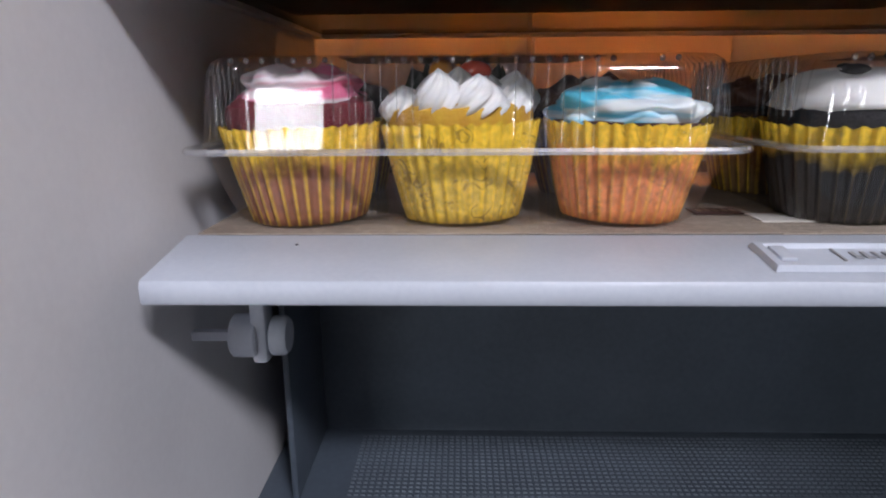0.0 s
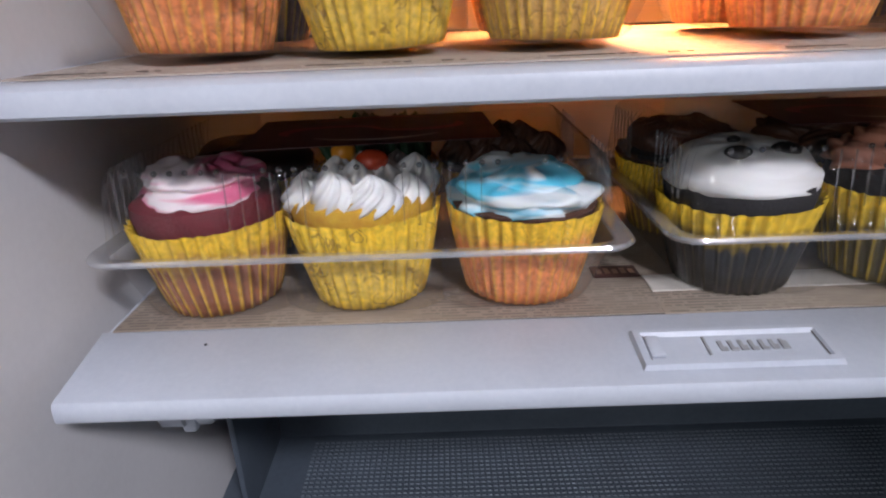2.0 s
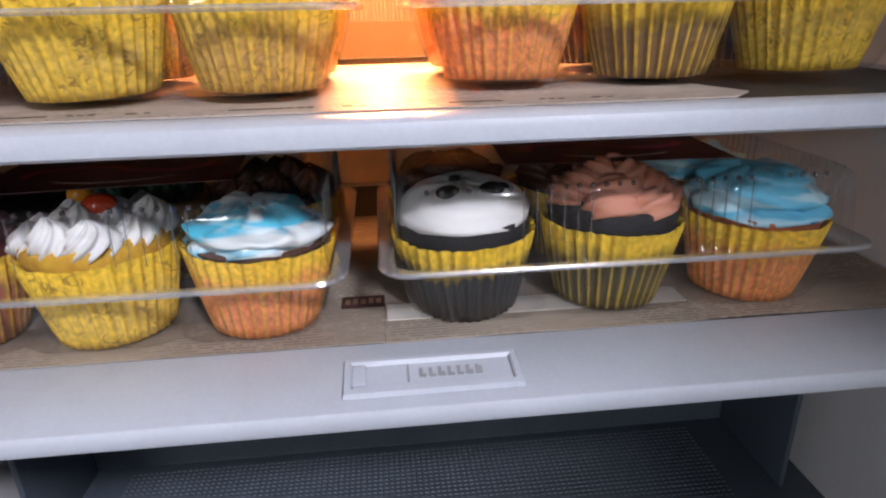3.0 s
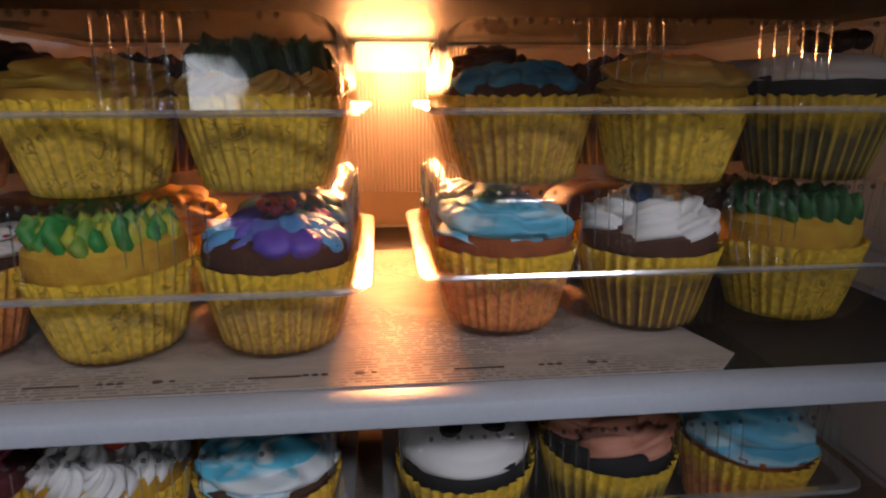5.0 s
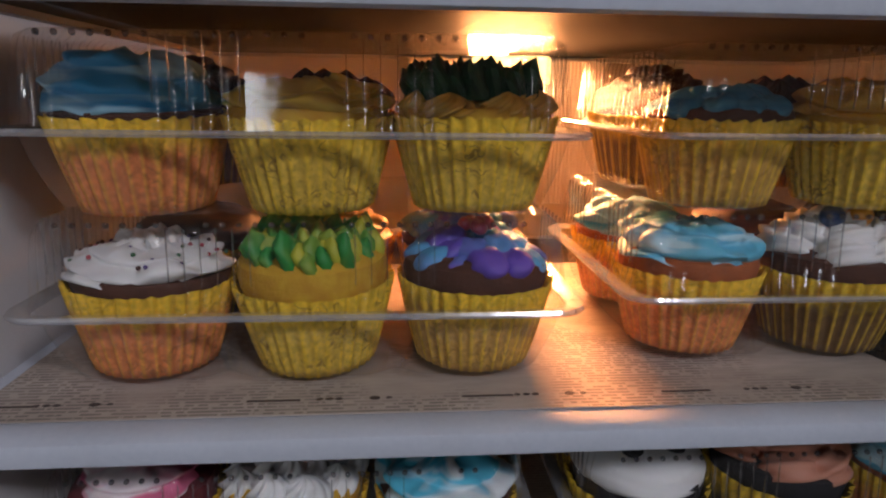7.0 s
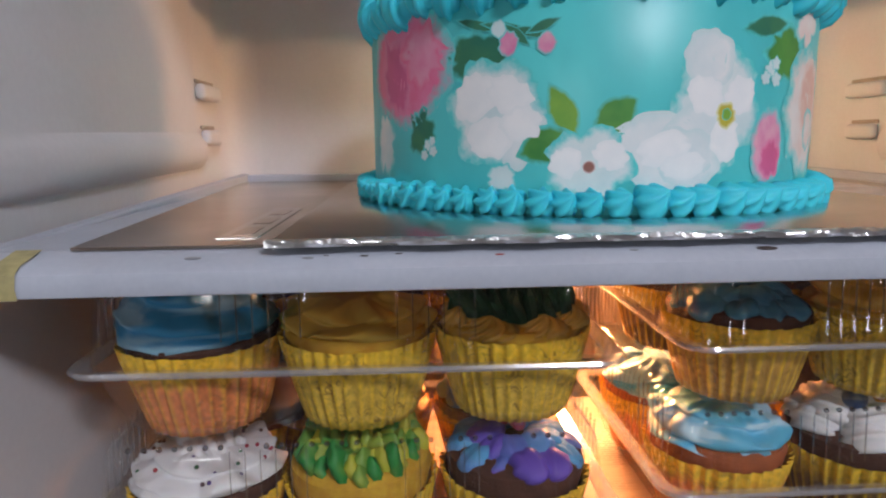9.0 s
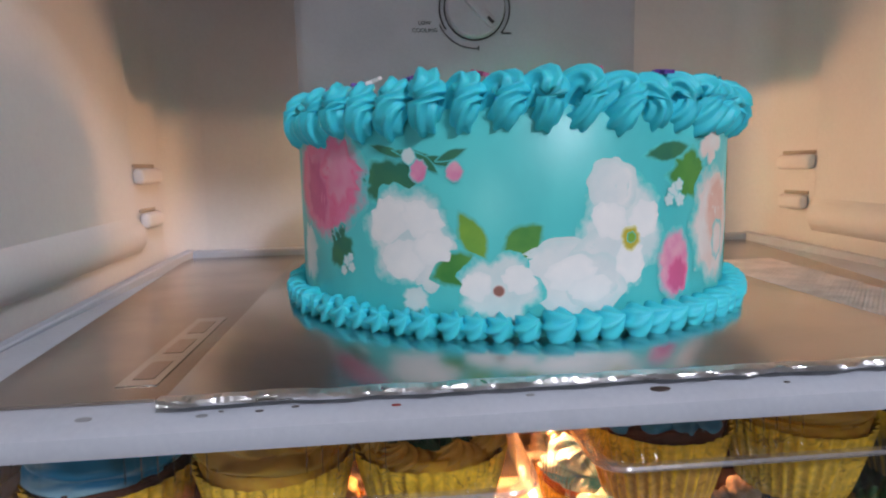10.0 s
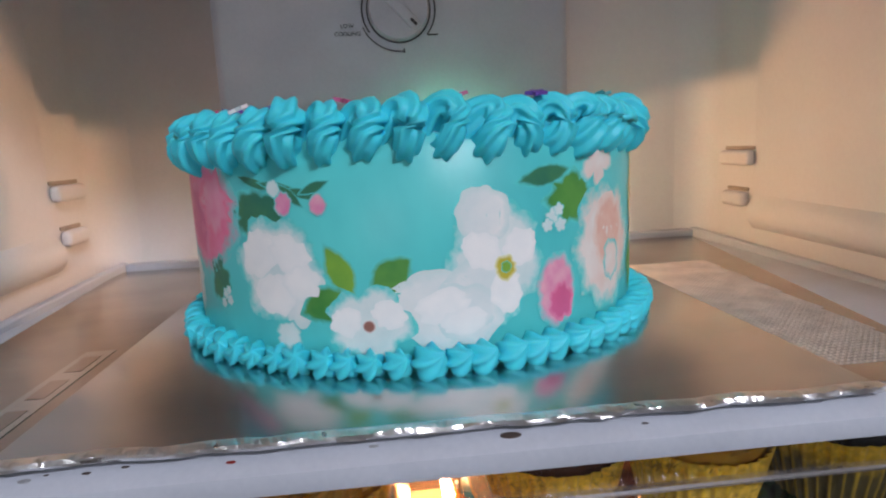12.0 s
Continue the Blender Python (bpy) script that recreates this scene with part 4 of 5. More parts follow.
c = cupcake(0.274, YR, B2, "brown", "brown", "ropes", WHITE, "chocolate cupcake with white icing ring and two sweets", 0.011, 25, lh=LOW, size=0.0072)
topping(c, "blue_sweet", BLUE_SWEET, (-0.009, -0.010, 0.0655), 0.0058, "dark blue round sweet")
topping(c, "yellow_sweet", ORANGE_SWEET, (0.006, -0.009, 0.0655), 0.0058, "amber round sweet")
cupcake(0.352, YR, B2, "yellow", "yellow", "spikes", MID_GREEN, "yellow cupcake topped with green piped leaves", 0.0145, 27, lh=LOW, h=0.0205, count=80)

B3 = B2 + 0.0720
cupcake(-0.0565, Y1, B3, "orange", "brown", "wave", DEEP, "cupcake with tall blue icing and orange-based liner", 0.003, 31, lh=LOW, h=0.0230, dz=0.002)
cupcake(0.0145, Y1, B3, "yellow", "yellow", "wave", YELLOW_GREEN, "yellow cupcake with yellow and green smeared icing", 0.006, 33, lh=LOW, h=0.0135, dz=0.001)
c = cupcake(0.0865, Y1, B3, "yellow", "yellow", "rosettes", CREAM_YELLOW, "yellow cupcake with yellow shells and dark green leaves", 0.005, 35, lh=LOW, h=0.010, r=0.025)
bm = bmesh.new()
frost_spikes(bm, LOW + 0.008, 8, 74, 0.0175, 0.0050, 0.026)
part("icing_leaves", bm, DARK_GREEN, c, "dark green piped icing leaves")
c = cupcake(0.203, YR - 0.003, B3, "tan", "brown", "petals", TEAL_DARK, "cupcake with dark blue icing petals", 0.006, 38, lh=LOW, dz=-0.004, tiers=2)
cupcake(0.278, YR - 0.003, B3, "yellow", "yellow", "wave", CREAM_YELLOW, "yellow cupcake with golden smeared icing", 0.006, 39, lh=LOW, h=0.0160, dz=0.001)
c = cupcake(0.353, YR - 0.003, B3, "olive", "black", "dome", WHITE, "dark cupcake with white icing and cookie crumbs", 0.013, 41, lh=LOW, h=0.012)
random.seed(9)
for k in range(12):
    topping(c, "cookie_bit", COOKIE, (-0.016 + 0.03 * random.random(), -0.014 + 0.024 * random.random(), 0.0625 + 0.003 * random.random()), 0.0045, "black cookie bit")

# the second row in every box, seen through the fronts
ROW2 = 0.0755
REAR = [
    (B1, Y1, (-0.071, 0.0015, 0.0748), (("brown", "brown", "dome", CHOCO), ("yellow", "yellow", "spikes", DARK_GREEN), ("brown", "black", "rosettes", CHOCO))),
    (B1, Y1 + 0.004, (0.179, 0.2555, 0.334), (("brown", "black", "wave", CHOCO), ("brown", "brown", "ropes", CHOCO), ("orange", "orange", "wave", SKY))),
    (B2, Y1, (-0.060, 0.0145, 0.0875), (("brown", "brown", "dome", CHOCO), ("yellow", "yellow", "wave", CREAM_YELLOW), ("tan", "brown", "petals", PURPLE))),
    (B2, YR, (0.198, 0.274, 0.352), (("orange", "orange", "wave", DEEP), ("brown", "brown", "dome", CHOCO), ("brown", "black", "rosettes", CHOCO))),
    (B3, Y1, (-0.0565, 0.0145, 0.0865), (("brown", "brown", "ropes", CHOCO), ("brown", "brown", "rosettes", CHOCO), ("yellow", "yellow", "spikes", DARK_GREEN))),
    (B3, YR - 0.003, (0.203, 0.278, 0.353), (("brown", "brown", "ropes", CHOCO), ("brown", "brown", "rosettes", CHOCO), ("brown", "black", "dome", WHITE))),
]
for z, y, xs, kinds in REAR:
    for x, (pp, sp_, kd, ic) in zip(xs, kinds):
        cupcake(x, y + ROW2, z, pp, sp_, kd, ic, "cupcake in the box's second row behind others", 0.006, int(1000 * (x + 1)) % 97, lh=LOW if z > 0.45 else LINER_H)


# ---- clear boxes ----
def rounded(x0, x1, y0, y1, r, z, step=0.0025, ripple=None):
    """Outline of a rounded rectangle, with moulded ribs pushed in where ripple says so."""
    pts = []
    cs = ((x1 - r, y0 + r, -90), (x1 - r, y1 - r, 0), (x0 + r, y1 - r, 90), (x0 + r, y0 + r, 180))
    nx, ny = 220, 150
    for k, (cx, cy, a0) in enumerate(cs):
        for i in range(7):
            a = radians(a0 + 90 * i / 6)
            pts.append((cx + r * math.cos(a), cy + r * math.sin(a), math.cos(a), math.sin(a)))
        nxt = cs[(k + 1) % 4]
        a = radians(a0 + 90)
        p, q = (cx + r * math.cos(a), cy + r * math.sin(a)), (nxt[0] + r * math.cos(a), nxt[1] + r * math.sin(a))
        n = ny if k % 2 == 0 else nx
        for i in range(1, n):
            t = i / n
            pts.append((p[0] + (q[0] - p[0]) * t, p[1] + (q[1] - p[1]) * t, math.cos(a), math.sin(a)))
    out = []
    for x, y, ux, uy in pts:
        d = ripple(x, y, ux, uy) if ripple else 0
        out.append((x + ux * d, y + uy * d, z))
    return out


RIB_BM = cube(-0.00022, 0.00022, -0.0006, 0.0006, -0.0115, 0.0125, 0.0002, 1)
RIB = bpy.data.meshes.new("rib")
RIB_BM.to_mesh(RIB)
RIB_BM.free()
RIB.materials.append(CLAM_RIB)


BEAD_BM = bmesh.new()
ball(BEAD_BM, (0, 0, 0), 0.0013, 1, 1, 1, 2)
BEAD = bpy.data.meshes.new("lid_bead")
BEAD_BM.to_mesh(BEAD)
BEAD_BM.free()
BEAD.materials.append(CLAM_BEAD)
for p_ in BEAD.polygons:
    p_.use_smooth = True


def clam_box(xs, y, z, label, rows=2):
    """Hinged clear box for six: scalloped base, flange and ribbed lid."""
    x0, x1 = xs[0] - 0.0375, xs[-1] + 0.0375
    y0, y1 = y - 0.0378, y + ROW2 * (rows - 1) + 0.0378
    bx = thing("cupcake_box", ((x0 + x1) / 2, (y0 + y1) / 2, z), label, "plastic box", "clear cupcake boxes")
    inv = (-(x0 + x1) / 2, -(y0 + y1) / 2, -z)
    mids = [(a + b) / 2 for a, b in zip(xs, xs[1:])]

    def ribs(x, y_, ux, uy):
        if abs(uy) > 0.9:
            near = min(abs(x - m) for m in mids + [x0 + 0.006, x1 - 0.006])
            return -0.0019 * (0.5 + 0.5 * math.cos(2 * math.pi * x / 0.0064)) ** 2 * (1 if near < 0.018 else 0)
        if abs(ux) > 0.9:
            return -0.0019 * (0.5 + 0.5 * math.cos(2 * math.pi * y_ / 0.0064)) ** 2
        return 0

    zf, zt = 0.0345, 0.0720
    bm = bmesh.new()
    rings = [rounded(x0, x1, y0, y1, 0.010, zf + z)]
    for f, ins in ((0.12, 0.0006), (0.55, 0.0020), (0.80, 0.0030)):
        rings.append(rounded(x0 + ins, x1 - ins, y0 + ins, y1 - ins, 0.010, z + zf + (zt - zf) * f, ripple=ribs))
    for f, ins in ((0.92, 0.0045), (0.985, 0.0075), (1.0, 0.0115)):
        rings.append(rounded(x0 + ins, x1 - ins, y0 + ins, y1 - ins, 0.010, z + zf + (zt - zf) * f, ripple=ribs if f < 0.99 else None))
    loft(bm, rings, cap=(False, True))
    part("lid", bm, CLAM, bx, "clear ribbed lid").location = inv
    bm = bmesh.new()
    fl = [rounded(x0 + 0.0005, x1 - 0.0005, y0 + 0.0005, y1 - 0.0005, 0.010, z + zf - 0.0012), rounded(x0 - 0.007, x1 + 0.007, y0 - 0.005, y1 + 0.006, 0.014, z + zf - 0.0018),
          rounded(x0 - 0.0078, x1 + 0.0078, y0 - 0.0057, y1 + 0.0067, 0.014, z + zf - 0.0004), rounded(x0 - 0.007, x1 + 0.007, y0 - 0.005, y1 + 0.006, 0.014, z + zf + 0.0009),
          rounded(x0, x1, y0, y1, 0.010, z + zf + 0.0003)]
    loft(bm, fl)
    part("flange", bm, CLAM_EDGE_GLINT, bx, "clear joint flange, whitened like an edge catching light").location = inv

    for k in range(6):
        for m in mids:
            rb = new("rib", RIB)
            rb.parent = bx
            rb.matrix_basis = Matrix.Translation(inv) @ pose(m + (k - 2.5) * 0.0064, y0 + 0.0019, z + zf + 0.0225, -4.5, 0, 0)
        for side, x in ((-1, x0 + 0.0019), (1, x1 - 0.0019)):
            for row in range(rows):
                rb = new("rib", RIB)
                rb.parent = bx
                rb.matrix_basis = Matrix.Translation(inv) @ pose(x, y + ROW2 * row + (k - 2.5) * 0.0064, z + zf + 0.0225, 0, side * -4.5, 90)

    for k in range(int((x1 - x0 - 0.03) / 0.0064)):
        if k % 9 < 7:
            bd = new("lid_bead", BEAD)
            bd.parent = bx
            bd.location = (x0 + 0.016 + k * 0.0064 + inv[0], y0 + 0.0058 + inv[1], zt - 0.0022)

    def scallop(x, y_, ux, uy):
        if abs(uy) > 0.5:
            near = min(abs(x - m) for m in mids)
            return -0.009 * max(0.0, 1 - near / 0.014) ** 1.5
        return 0

    bm = bmesh.new()
    rings = []
    for f, ins, zz in ((0, 0.0, zf - 0.001), (0.3, 0.0022, zf * 0.66), (0.7, 0.0062, zf * 0.3), (1, 0.0090, 0.003), (1, 0.0115, 0.0008), (1, 0.0145, 0.0)):
        rings.append(rounded(x0 + ins, x1 - ins, y0 + ins, y1 - ins, 0.016, z + zz, ripple=scallop))
    loft(bm, rings, cap=(False, True))
    part("base_tray", bm, CLAM, bx, "clear scalloped base").location = inv
    return bx


S1 = "closed clear plastic box of six cupcakes on the lower shelf"
clam_box((-0.071, 0.0015, 0.0748), Y1, B1 - 0.0008, S1)
clam_box((0.179, 0.2555, 0.334), Y1 + 0.004, B1 - 0.0008, S1)
clam_box((-0.060, 0.0145, 0.0875), Y1, B2 - 0.0008, "closed clear plastic cupcake box under a second box")
clam_box((0.198, 0.274, 0.352), YR, B2 - 0.0008, "closed clear plastic cupcake box under a second box")
clam_box((-0.0565, 0.0145, 0.0865), Y1, B3 - 0.0008, "closed clear plastic cupcake box stacked on another").rotation_euler = (0, 0, radians(-1.0))
clam_box((0.203, 0.278, 0.353), YR - 0.003, B3 - 0.0008, "closed clear plastic cupcake box stacked on another")


MAROON = mat("maroon_print", (0.045, 0.008, 0.012), 0.4, var=0.25, scale=60)
CRIMSON = mat("crimson_print", (0.30, 0.03, 0.05), 0.4, var=0.25, scale=60)
PALE = mat("pale_print", (0.55, 0.48, 0.46), 0.4, var=0.2, scale=60)


def lid_label(x, y, z, turn):
    """Dark label with red swirls, stuck on a lid."""
    a = thing("lid_label", (x, y, z), "dark maroon label with red swirls stuck on a box lid", "label", "labels on the lids")
    a.rotation_euler = (0, 0, radians(turn))
    part("label_paper", cube(-0.060, 0.060, -0.036, 0.036, 0.0, 0.0003), MAROON, a)
    for k, (cx, cy, r, a0, a1, w, m) in enumerate(((-0.020, -0.004, 0.024, 20, 210, 0.0050, CRIMSON), (0.022, 0.004, 0.022, 190, 380, 0.0045, CRIMSON), (0.002, -0.008, 0.036, 215, 325, 0.0022, PALE), (0.0, 0.012, 0.034, 30, 150, 0.0030, CRIMSON))):
        bm = bmesh.new()
        rows = [[], []]
        for i in range(25):
            f = i / 24
            q = radians(a0 + (a1 - a0) * f)
            t = w * math.sin(math.pi * (0.05 + 0.9 * f))
            for row, rr in zip(rows, (r - t, r + t)):
                row.append((cx + rr * math.cos(q), cy + 0.55 * rr * math.sin(q), 0.0006 + 0.0001 * k))
        loft(bm, rows, closed=False)
        part("printed_swirl", bm, m, a, "printed swirl")


lid_label(0.004, 0.322, B1 - 0.0008 + 0.0723, 4)
lid_label(0.262, 0.328, B1 - 0.0008 + 0.0723, -3)


# ---- foil board and cake ----
def cake_board():
    z = Z3 + 0.0005
    sheet = thing("foil_sheet", (0.16, 0.39, z), "crinkled foil sheet covering the top shelf, browned like a warm reflection", "foil sheet")
    edges = ((-0.079, 0.2258), (0.358, 0.2258), (0.426, 0.588), (-0.112, 0.588))
    bm = bmesh.new()
    loft(bm, [[(x - 0.16, y - 0.39, h) for x, y in edges] for h in (0.0, 0.0009, 0.0011)], cap=(True, True))
    part("sheet", bm, BROWNED_FOIL, sheet)
    part("backing", cube(-0.107 - 0.16, 0.428 - 0.16, 0.2295 - 0.39, 0.589 - 0.39, -0.0012, -0.0008), BACKING, sheet, "dull brown paper backing")
    for xa, xb, xc in ((-0.1085, -0.070, -0.100), (0.4295, 0.345, 0.414)):
        bm = bmesh.new()
        loft(bm, [[(xa, 0.229, h), (xb, 0.229, h), (xc, 0.590, h), (xa, 0.590, h)] for h in (Z3 - 0.0002, Z3 + 0.0003)], cap=(True, True))
        bmesh.ops.recalc_face_normals(bm, faces=bm.faces)
        tp("side_border", bm, WHITE_PLASTIC, "flat white border beside the foil")
    bm = bmesh.new()
    vs, fs = [], []
    for j in range(68):
        for i in range(17 + j // 12):
            x, y = 0.3100 + i * 0.0030 - 0.16, 0.246 + j * 0.0033 - 0.39
            if x + 0.16 > 0.352 + (y + 0.39 - 0.2285) * 0.19:
                continue
            q = len(vs)
            w = 0.0013
            vs += [(x - w, y - w, 0.0011), (x + w, y - w, 0.0011), (x + w, y + w, 0.0011), (x - w, y + w, 0.0011), (x, y, 0.0019)]
            fs += [(q, q + 1, q + 4), (q + 1, q + 2, q + 4), (q + 2, q + 3, q + 4), (q + 3, q, q + 4)]
    me = bpy.data.meshes.new("embossing")
    me.from_pydata(vs, [], fs)
    me.materials.append(WAFFLE_FOIL)
    ob = new("embossing", me)
    ob.parent = sheet
    tagged(ob, "embossed waffle pattern in the foil", kind="stuff")
    strip = part("label_strip", cube(-0.0335 - 0.16, -0.0185 - 0.16, 0.240 - 0.39, 0.345 - 0.39, 0.0012, 0.0014), FOIL, sheet, "pale strip of label pressed on the foil")
    for y in (0.258, 0.292, 0.325):
        part("label_field", cube(-0.0300 - 0.16, -0.0220 - 0.16, y - 0.011 - 0.39, y + 0.011 - 0.39, 0.0015, 0.00155), BROWNED_FOIL, strip, "brown field on the label")
    zb = z + 0.0012
    bd = thing("cake_board", (0.15, 0.375, zb), "square foil-wrapped cake board with crinkled front edge", "cake board")
    part("board", cube(-0.009 - 0.15, 0.307 - 0.15, 0.2165 - 0.375, 0.535 - 0.375, 0.0, 0.0022, 0.0006), FOIL, bd, "silver foil-wrapped board")
    random.seed(3)
    bm = bmesh.new()
    rows = []
    n = 240
    for k, (dy, dz) in enumerate(((0.005, 0.0023), (0.002, 0.0027), (-0.0006, 0.0024), (-0.0012, 0.0014), (-0.0008, 0.0002), (0.002, 0.0002))):
        row = []
        for i in range(n + 1):
            x = -0.0105 + 0.319 * i / n - 0.15
            w = noise.noise((x * 110, k * 1.2, 1)) * 0.0009 + noise.noise((x * 45, 0.6, 4)) * 0.0022
            v = noise.noise((x * 70, k * 1.1, 9)) * 0.0008 + noise.noise((x * 420, k * 2.1, 3)) * 0.0007
            row.append((x, 0.2165 - 0.375 + dy + w, dz + (v if k in (1, 2, 3) else 0)))
        rows.append(row)
    loft(bm, rows, closed=False)
    part("crinkled_edge", bm, CRINKLE, bd, "bright crinkled foil edge", smooth=False)
    return zb + 0.0022


CX, CY, CR = 0.146, 0.397, 0.127
TEAL_ICING = mat("teal_icing", (0.05, 0.65, 0.79), 0.5, second=(0.06, 0.70, 0.83), var=0.06, scale=70, bump=0.2, bump_scale=350, sss=0.25)
TEAL_WRAP = mat("teal_printed_wrap", (0.11, 0.68, 0.67), 0.38, second=(0.07, 0.55, 0.57), var=0.1, scale=17, bump=0.4, bump_scale=60, stretch=(1, 1, 0.6))


def wrap_print(name, col, second=None, scale=70, full=1.0, edge=(0.10, 0.64, 0.63)):
    m = mat("print_" + name, col, 0.46, second=second, var=0.12, scale=scale, bump=0.2, bump_scale=55)
    nt = m.node_tree
    n, link = nt.nodes, nt.links.new
    at, mr, nz, ad = n.new("ShaderNodeAttribute"), n.new("ShaderNodeMapRange"), n.new("ShaderNodeTexNoise"), n.new("ShaderNodeMath")
    at.attribute_name = "reach"
    tc = n.new("ShaderNodeTexCoord")
    nz.inputs["Scale"].default_value = 260
    link(tc.outputs["Object"], nz.inputs["Vector"])
    ad.operation = "MULTIPLY_ADD"
    ad.inputs[1].default_value = 0.3
    link(nz.outputs["Fac"], ad.inputs[0])
    link(at.outputs["Fac"], ad.inputs[2])
    mr.inputs[1].default_value, mr.inputs[2].default_value, mr.inputs[3].default_value, mr.inputs[4].default_value = 0.93, 1.15, 1.0 - full, 1.0
    link(ad.outputs[0], mr.inputs[0])
    mx = n.new("ShaderNodeMix")
    mx.data_type = "RGBA"
    mx.inputs[7].default_value = (*edge, 1)
    b = n["Principled BSDF"]
    link(b.inputs["Base Color"].links[0].from_socket, mx.inputs[6])
    link(mr.outputs[0], mx.inputs[0])
    link(mx.outputs[2], b.inputs["Base Color"])
    return m


P_PINK = wrap_print("pink", (0.80, 0.15, 0.30), (0.80, 0.24, 0.42), 90)
P_BUD = wrap_print("light_pink", (0.80, 0.42, 0.52), (0.72, 0.22, 0.42), 90)
P_ROSE = wrap_print("rose_light", (0.80, 0.34, 0.48), (0.78, 0.24, 0.40), 90, 1.0, (0.80, 0.18, 0.33))
P_MAG = wrap_print("magenta", (0.72, 0.13, 0.30), edge=(0.78, 0.25, 0.42))
P_WHITE = wrap_print("white", (0.84, 0.86, 0.85), (0.66, 0.77, 0.78), 60, 0.88)
P_WHITE_IN = wrap_print("white_inner", (0.84, 0.86, 0.85), (0.70, 0.79, 0.80), 60, 0.93, (0.62, 0.77, 0.77))
P_PETAL = wrap_print("pale_petal", (0.90, 0.91, 0.90), (0.84, 0.87, 0.87), 90, 0.9, (0.82, 0.86, 0.86))
P_CREAM = wrap_print("cream", (0.80, 0.76, 0.72), (0.78, 0.62, 0.56), 60)
P_PEACH = wrap_print("peach", (0.75, 0.45, 0.36), (0.78, 0.55, 0.46), 110, 1.0, (0.80, 0.68, 0.62))
P_GREEN = wrap_print("green", (0.05, 0.25, 0.05), (0.10, 0.32, 0.06))
P_DARK = wrap_print("dark_green", (0.02, 0.17, 0.11), (0.05, 0.22, 0.10))
P_LIME = wrap_print("lime", (0.22, 0.45, 0.05), (0.16, 0.38, 0.05))
P_GOLD = wrap_print("gold", (0.55, 0.48, 0.05), edge=(0.75, 0.76, 0.5))
P_BROWN = wrap_print("brown", (0.33, 0.14, 0.11), edge=(0.7, 0.6, 0.58))


def cake(z0):
    ck = thing("cake", (CX, CY, z0), "round cake in teal floral wrap with turquoise piped borders", "cake")
    zb, zt = 0.0, 0.772 - z0
    bm = bmesh.new()
    lathe(bm, [(CR - 0.001, 0), (CR, 0.002), (CR, zt - 0.006), (CR - 0.004, zt), (CR - 0.03, zt + 0.001), (0.001, zt + 0.002)], 720, ripple=lambda a, r, z: 1 + 0.0003 * noise.noise((math.cos(a) * 2, math.sin(a) * 2, z * 25)))
    part("cake_body", bm, TEAL_WRAP, ck, "teal printed wrap round the cake")
    # pale disc added on the unseen top, to cut teal bounce light
    bm = bmesh.new()
    lathe(bm, [(CR - 0.006, zt + 0.0005), (CR - 0.007, zt + 0.004), (0.06, zt + 0.0045), (0.001, zt + 0.004)], 96)
    part("pale_top_disc", bm, WHITE, ck, "pale disc added on the cake's unseen top to cut teal bounce")
    # upper border: one rope coiled round the rim
    random.seed(2)
    pts = []
    turns, per = 46, 18
    for i in range(turns * per + 1):
        a = 2 * math.pi * i / (turns * per)
        b = 2 * math.pi * i / per
        k = 1 + 0.5 * noise.noise((math.cos(a) * 10, math.sin(a) * 10, 3))
        rr = CR - 0.003 + 0.0060 * k * math.cos(b)
        zz = 0.7738 - z0 + 0.0080 * k * math.sin(b) + 0.0025 * noise.noise((math.cos(a) * 3, math.sin(a) * 3, 8))
        lag = (0.040 + 0.03 * noise.noise((math.cos(a) * 4, math.sin(a) * 4, 5))) * math.sin(b + 0.4)
        pts.append((rr * math.cos(-a + lag), rr * math.sin(-a + lag), zz))
    bm = bmesh.new()
    tube(bm, pts, lambda t: 0.0060 * (1 + 0.16 * math.sin(t * 311) + 0.10 * math.sin(t * 97)), 30, 6, 0.19, 0.05)
    bmesh.ops.recalc_face_normals(bm, faces=bm.faces)
    part("top_border", bm, TEAL_ICING, ck, "thick turquoise piped rope border", sharp=180)
    # lower border: piped shells
    n = 70
    for k in range(n):
        a = 2 * math.pi * (k + 0.25 * random.random()) / n
        bm = bmesh.new()
        s = 0.9 + 0.25 * random.random()
        rosette(bm, (0, 0, -0.004), 0.0072 * s, 0.0125 * s, 6, 0.8)
        ob = part("icing_shell", bm, TEAL_ICING, ck, sharp=180)
        ob.matrix_basis = pose((CR + 0.0055) * math.cos(a), (CR + 0.0055) * math.sin(a), 0.0064, 58, 18 * random.random(), math.degrees(a) + 90 + 35) @ Matrix.Diagonal((1, 1, 1, 1))
    # icing sugar shapes on top
    sweets = [mat("sugar_" + q, col, 0.5) for q, col in (("violet", (0.14, 0.06, 0.36)), ("teal", (0.01, 0.25, 0.28)), ("pink", (0.55, 0.12, 0.28)), ("white", (0.75, 0.72, 0.72)))]
    for k in range(64):
        a, rr = 6.283 * random.random(), CR - 0.004 - 0.022 * random.random()
        bm = bmesh.new()
        ring = []
        for i in range(10):
            q = 0.0052 if i % 2 == 0 else 0.0026
            ring.append((q * math.cos(i * math.pi / 5), q * math.sin(i * math.pi / 5)))
        loft(bm, [[(x, y, 0) for x, y in ring], [(x, y, 0.0016) for x, y in ring]], cap=(True, True))
        ob = part("sugar_star", bm, sweets[k % 4], ck, ("violet", "dark teal", "pink", "white")[k % 4] + " sugar star", smooth=False)
        up = 0.0138 + 0.001 * random.random() if rr > CR - 0.014 else 0.005
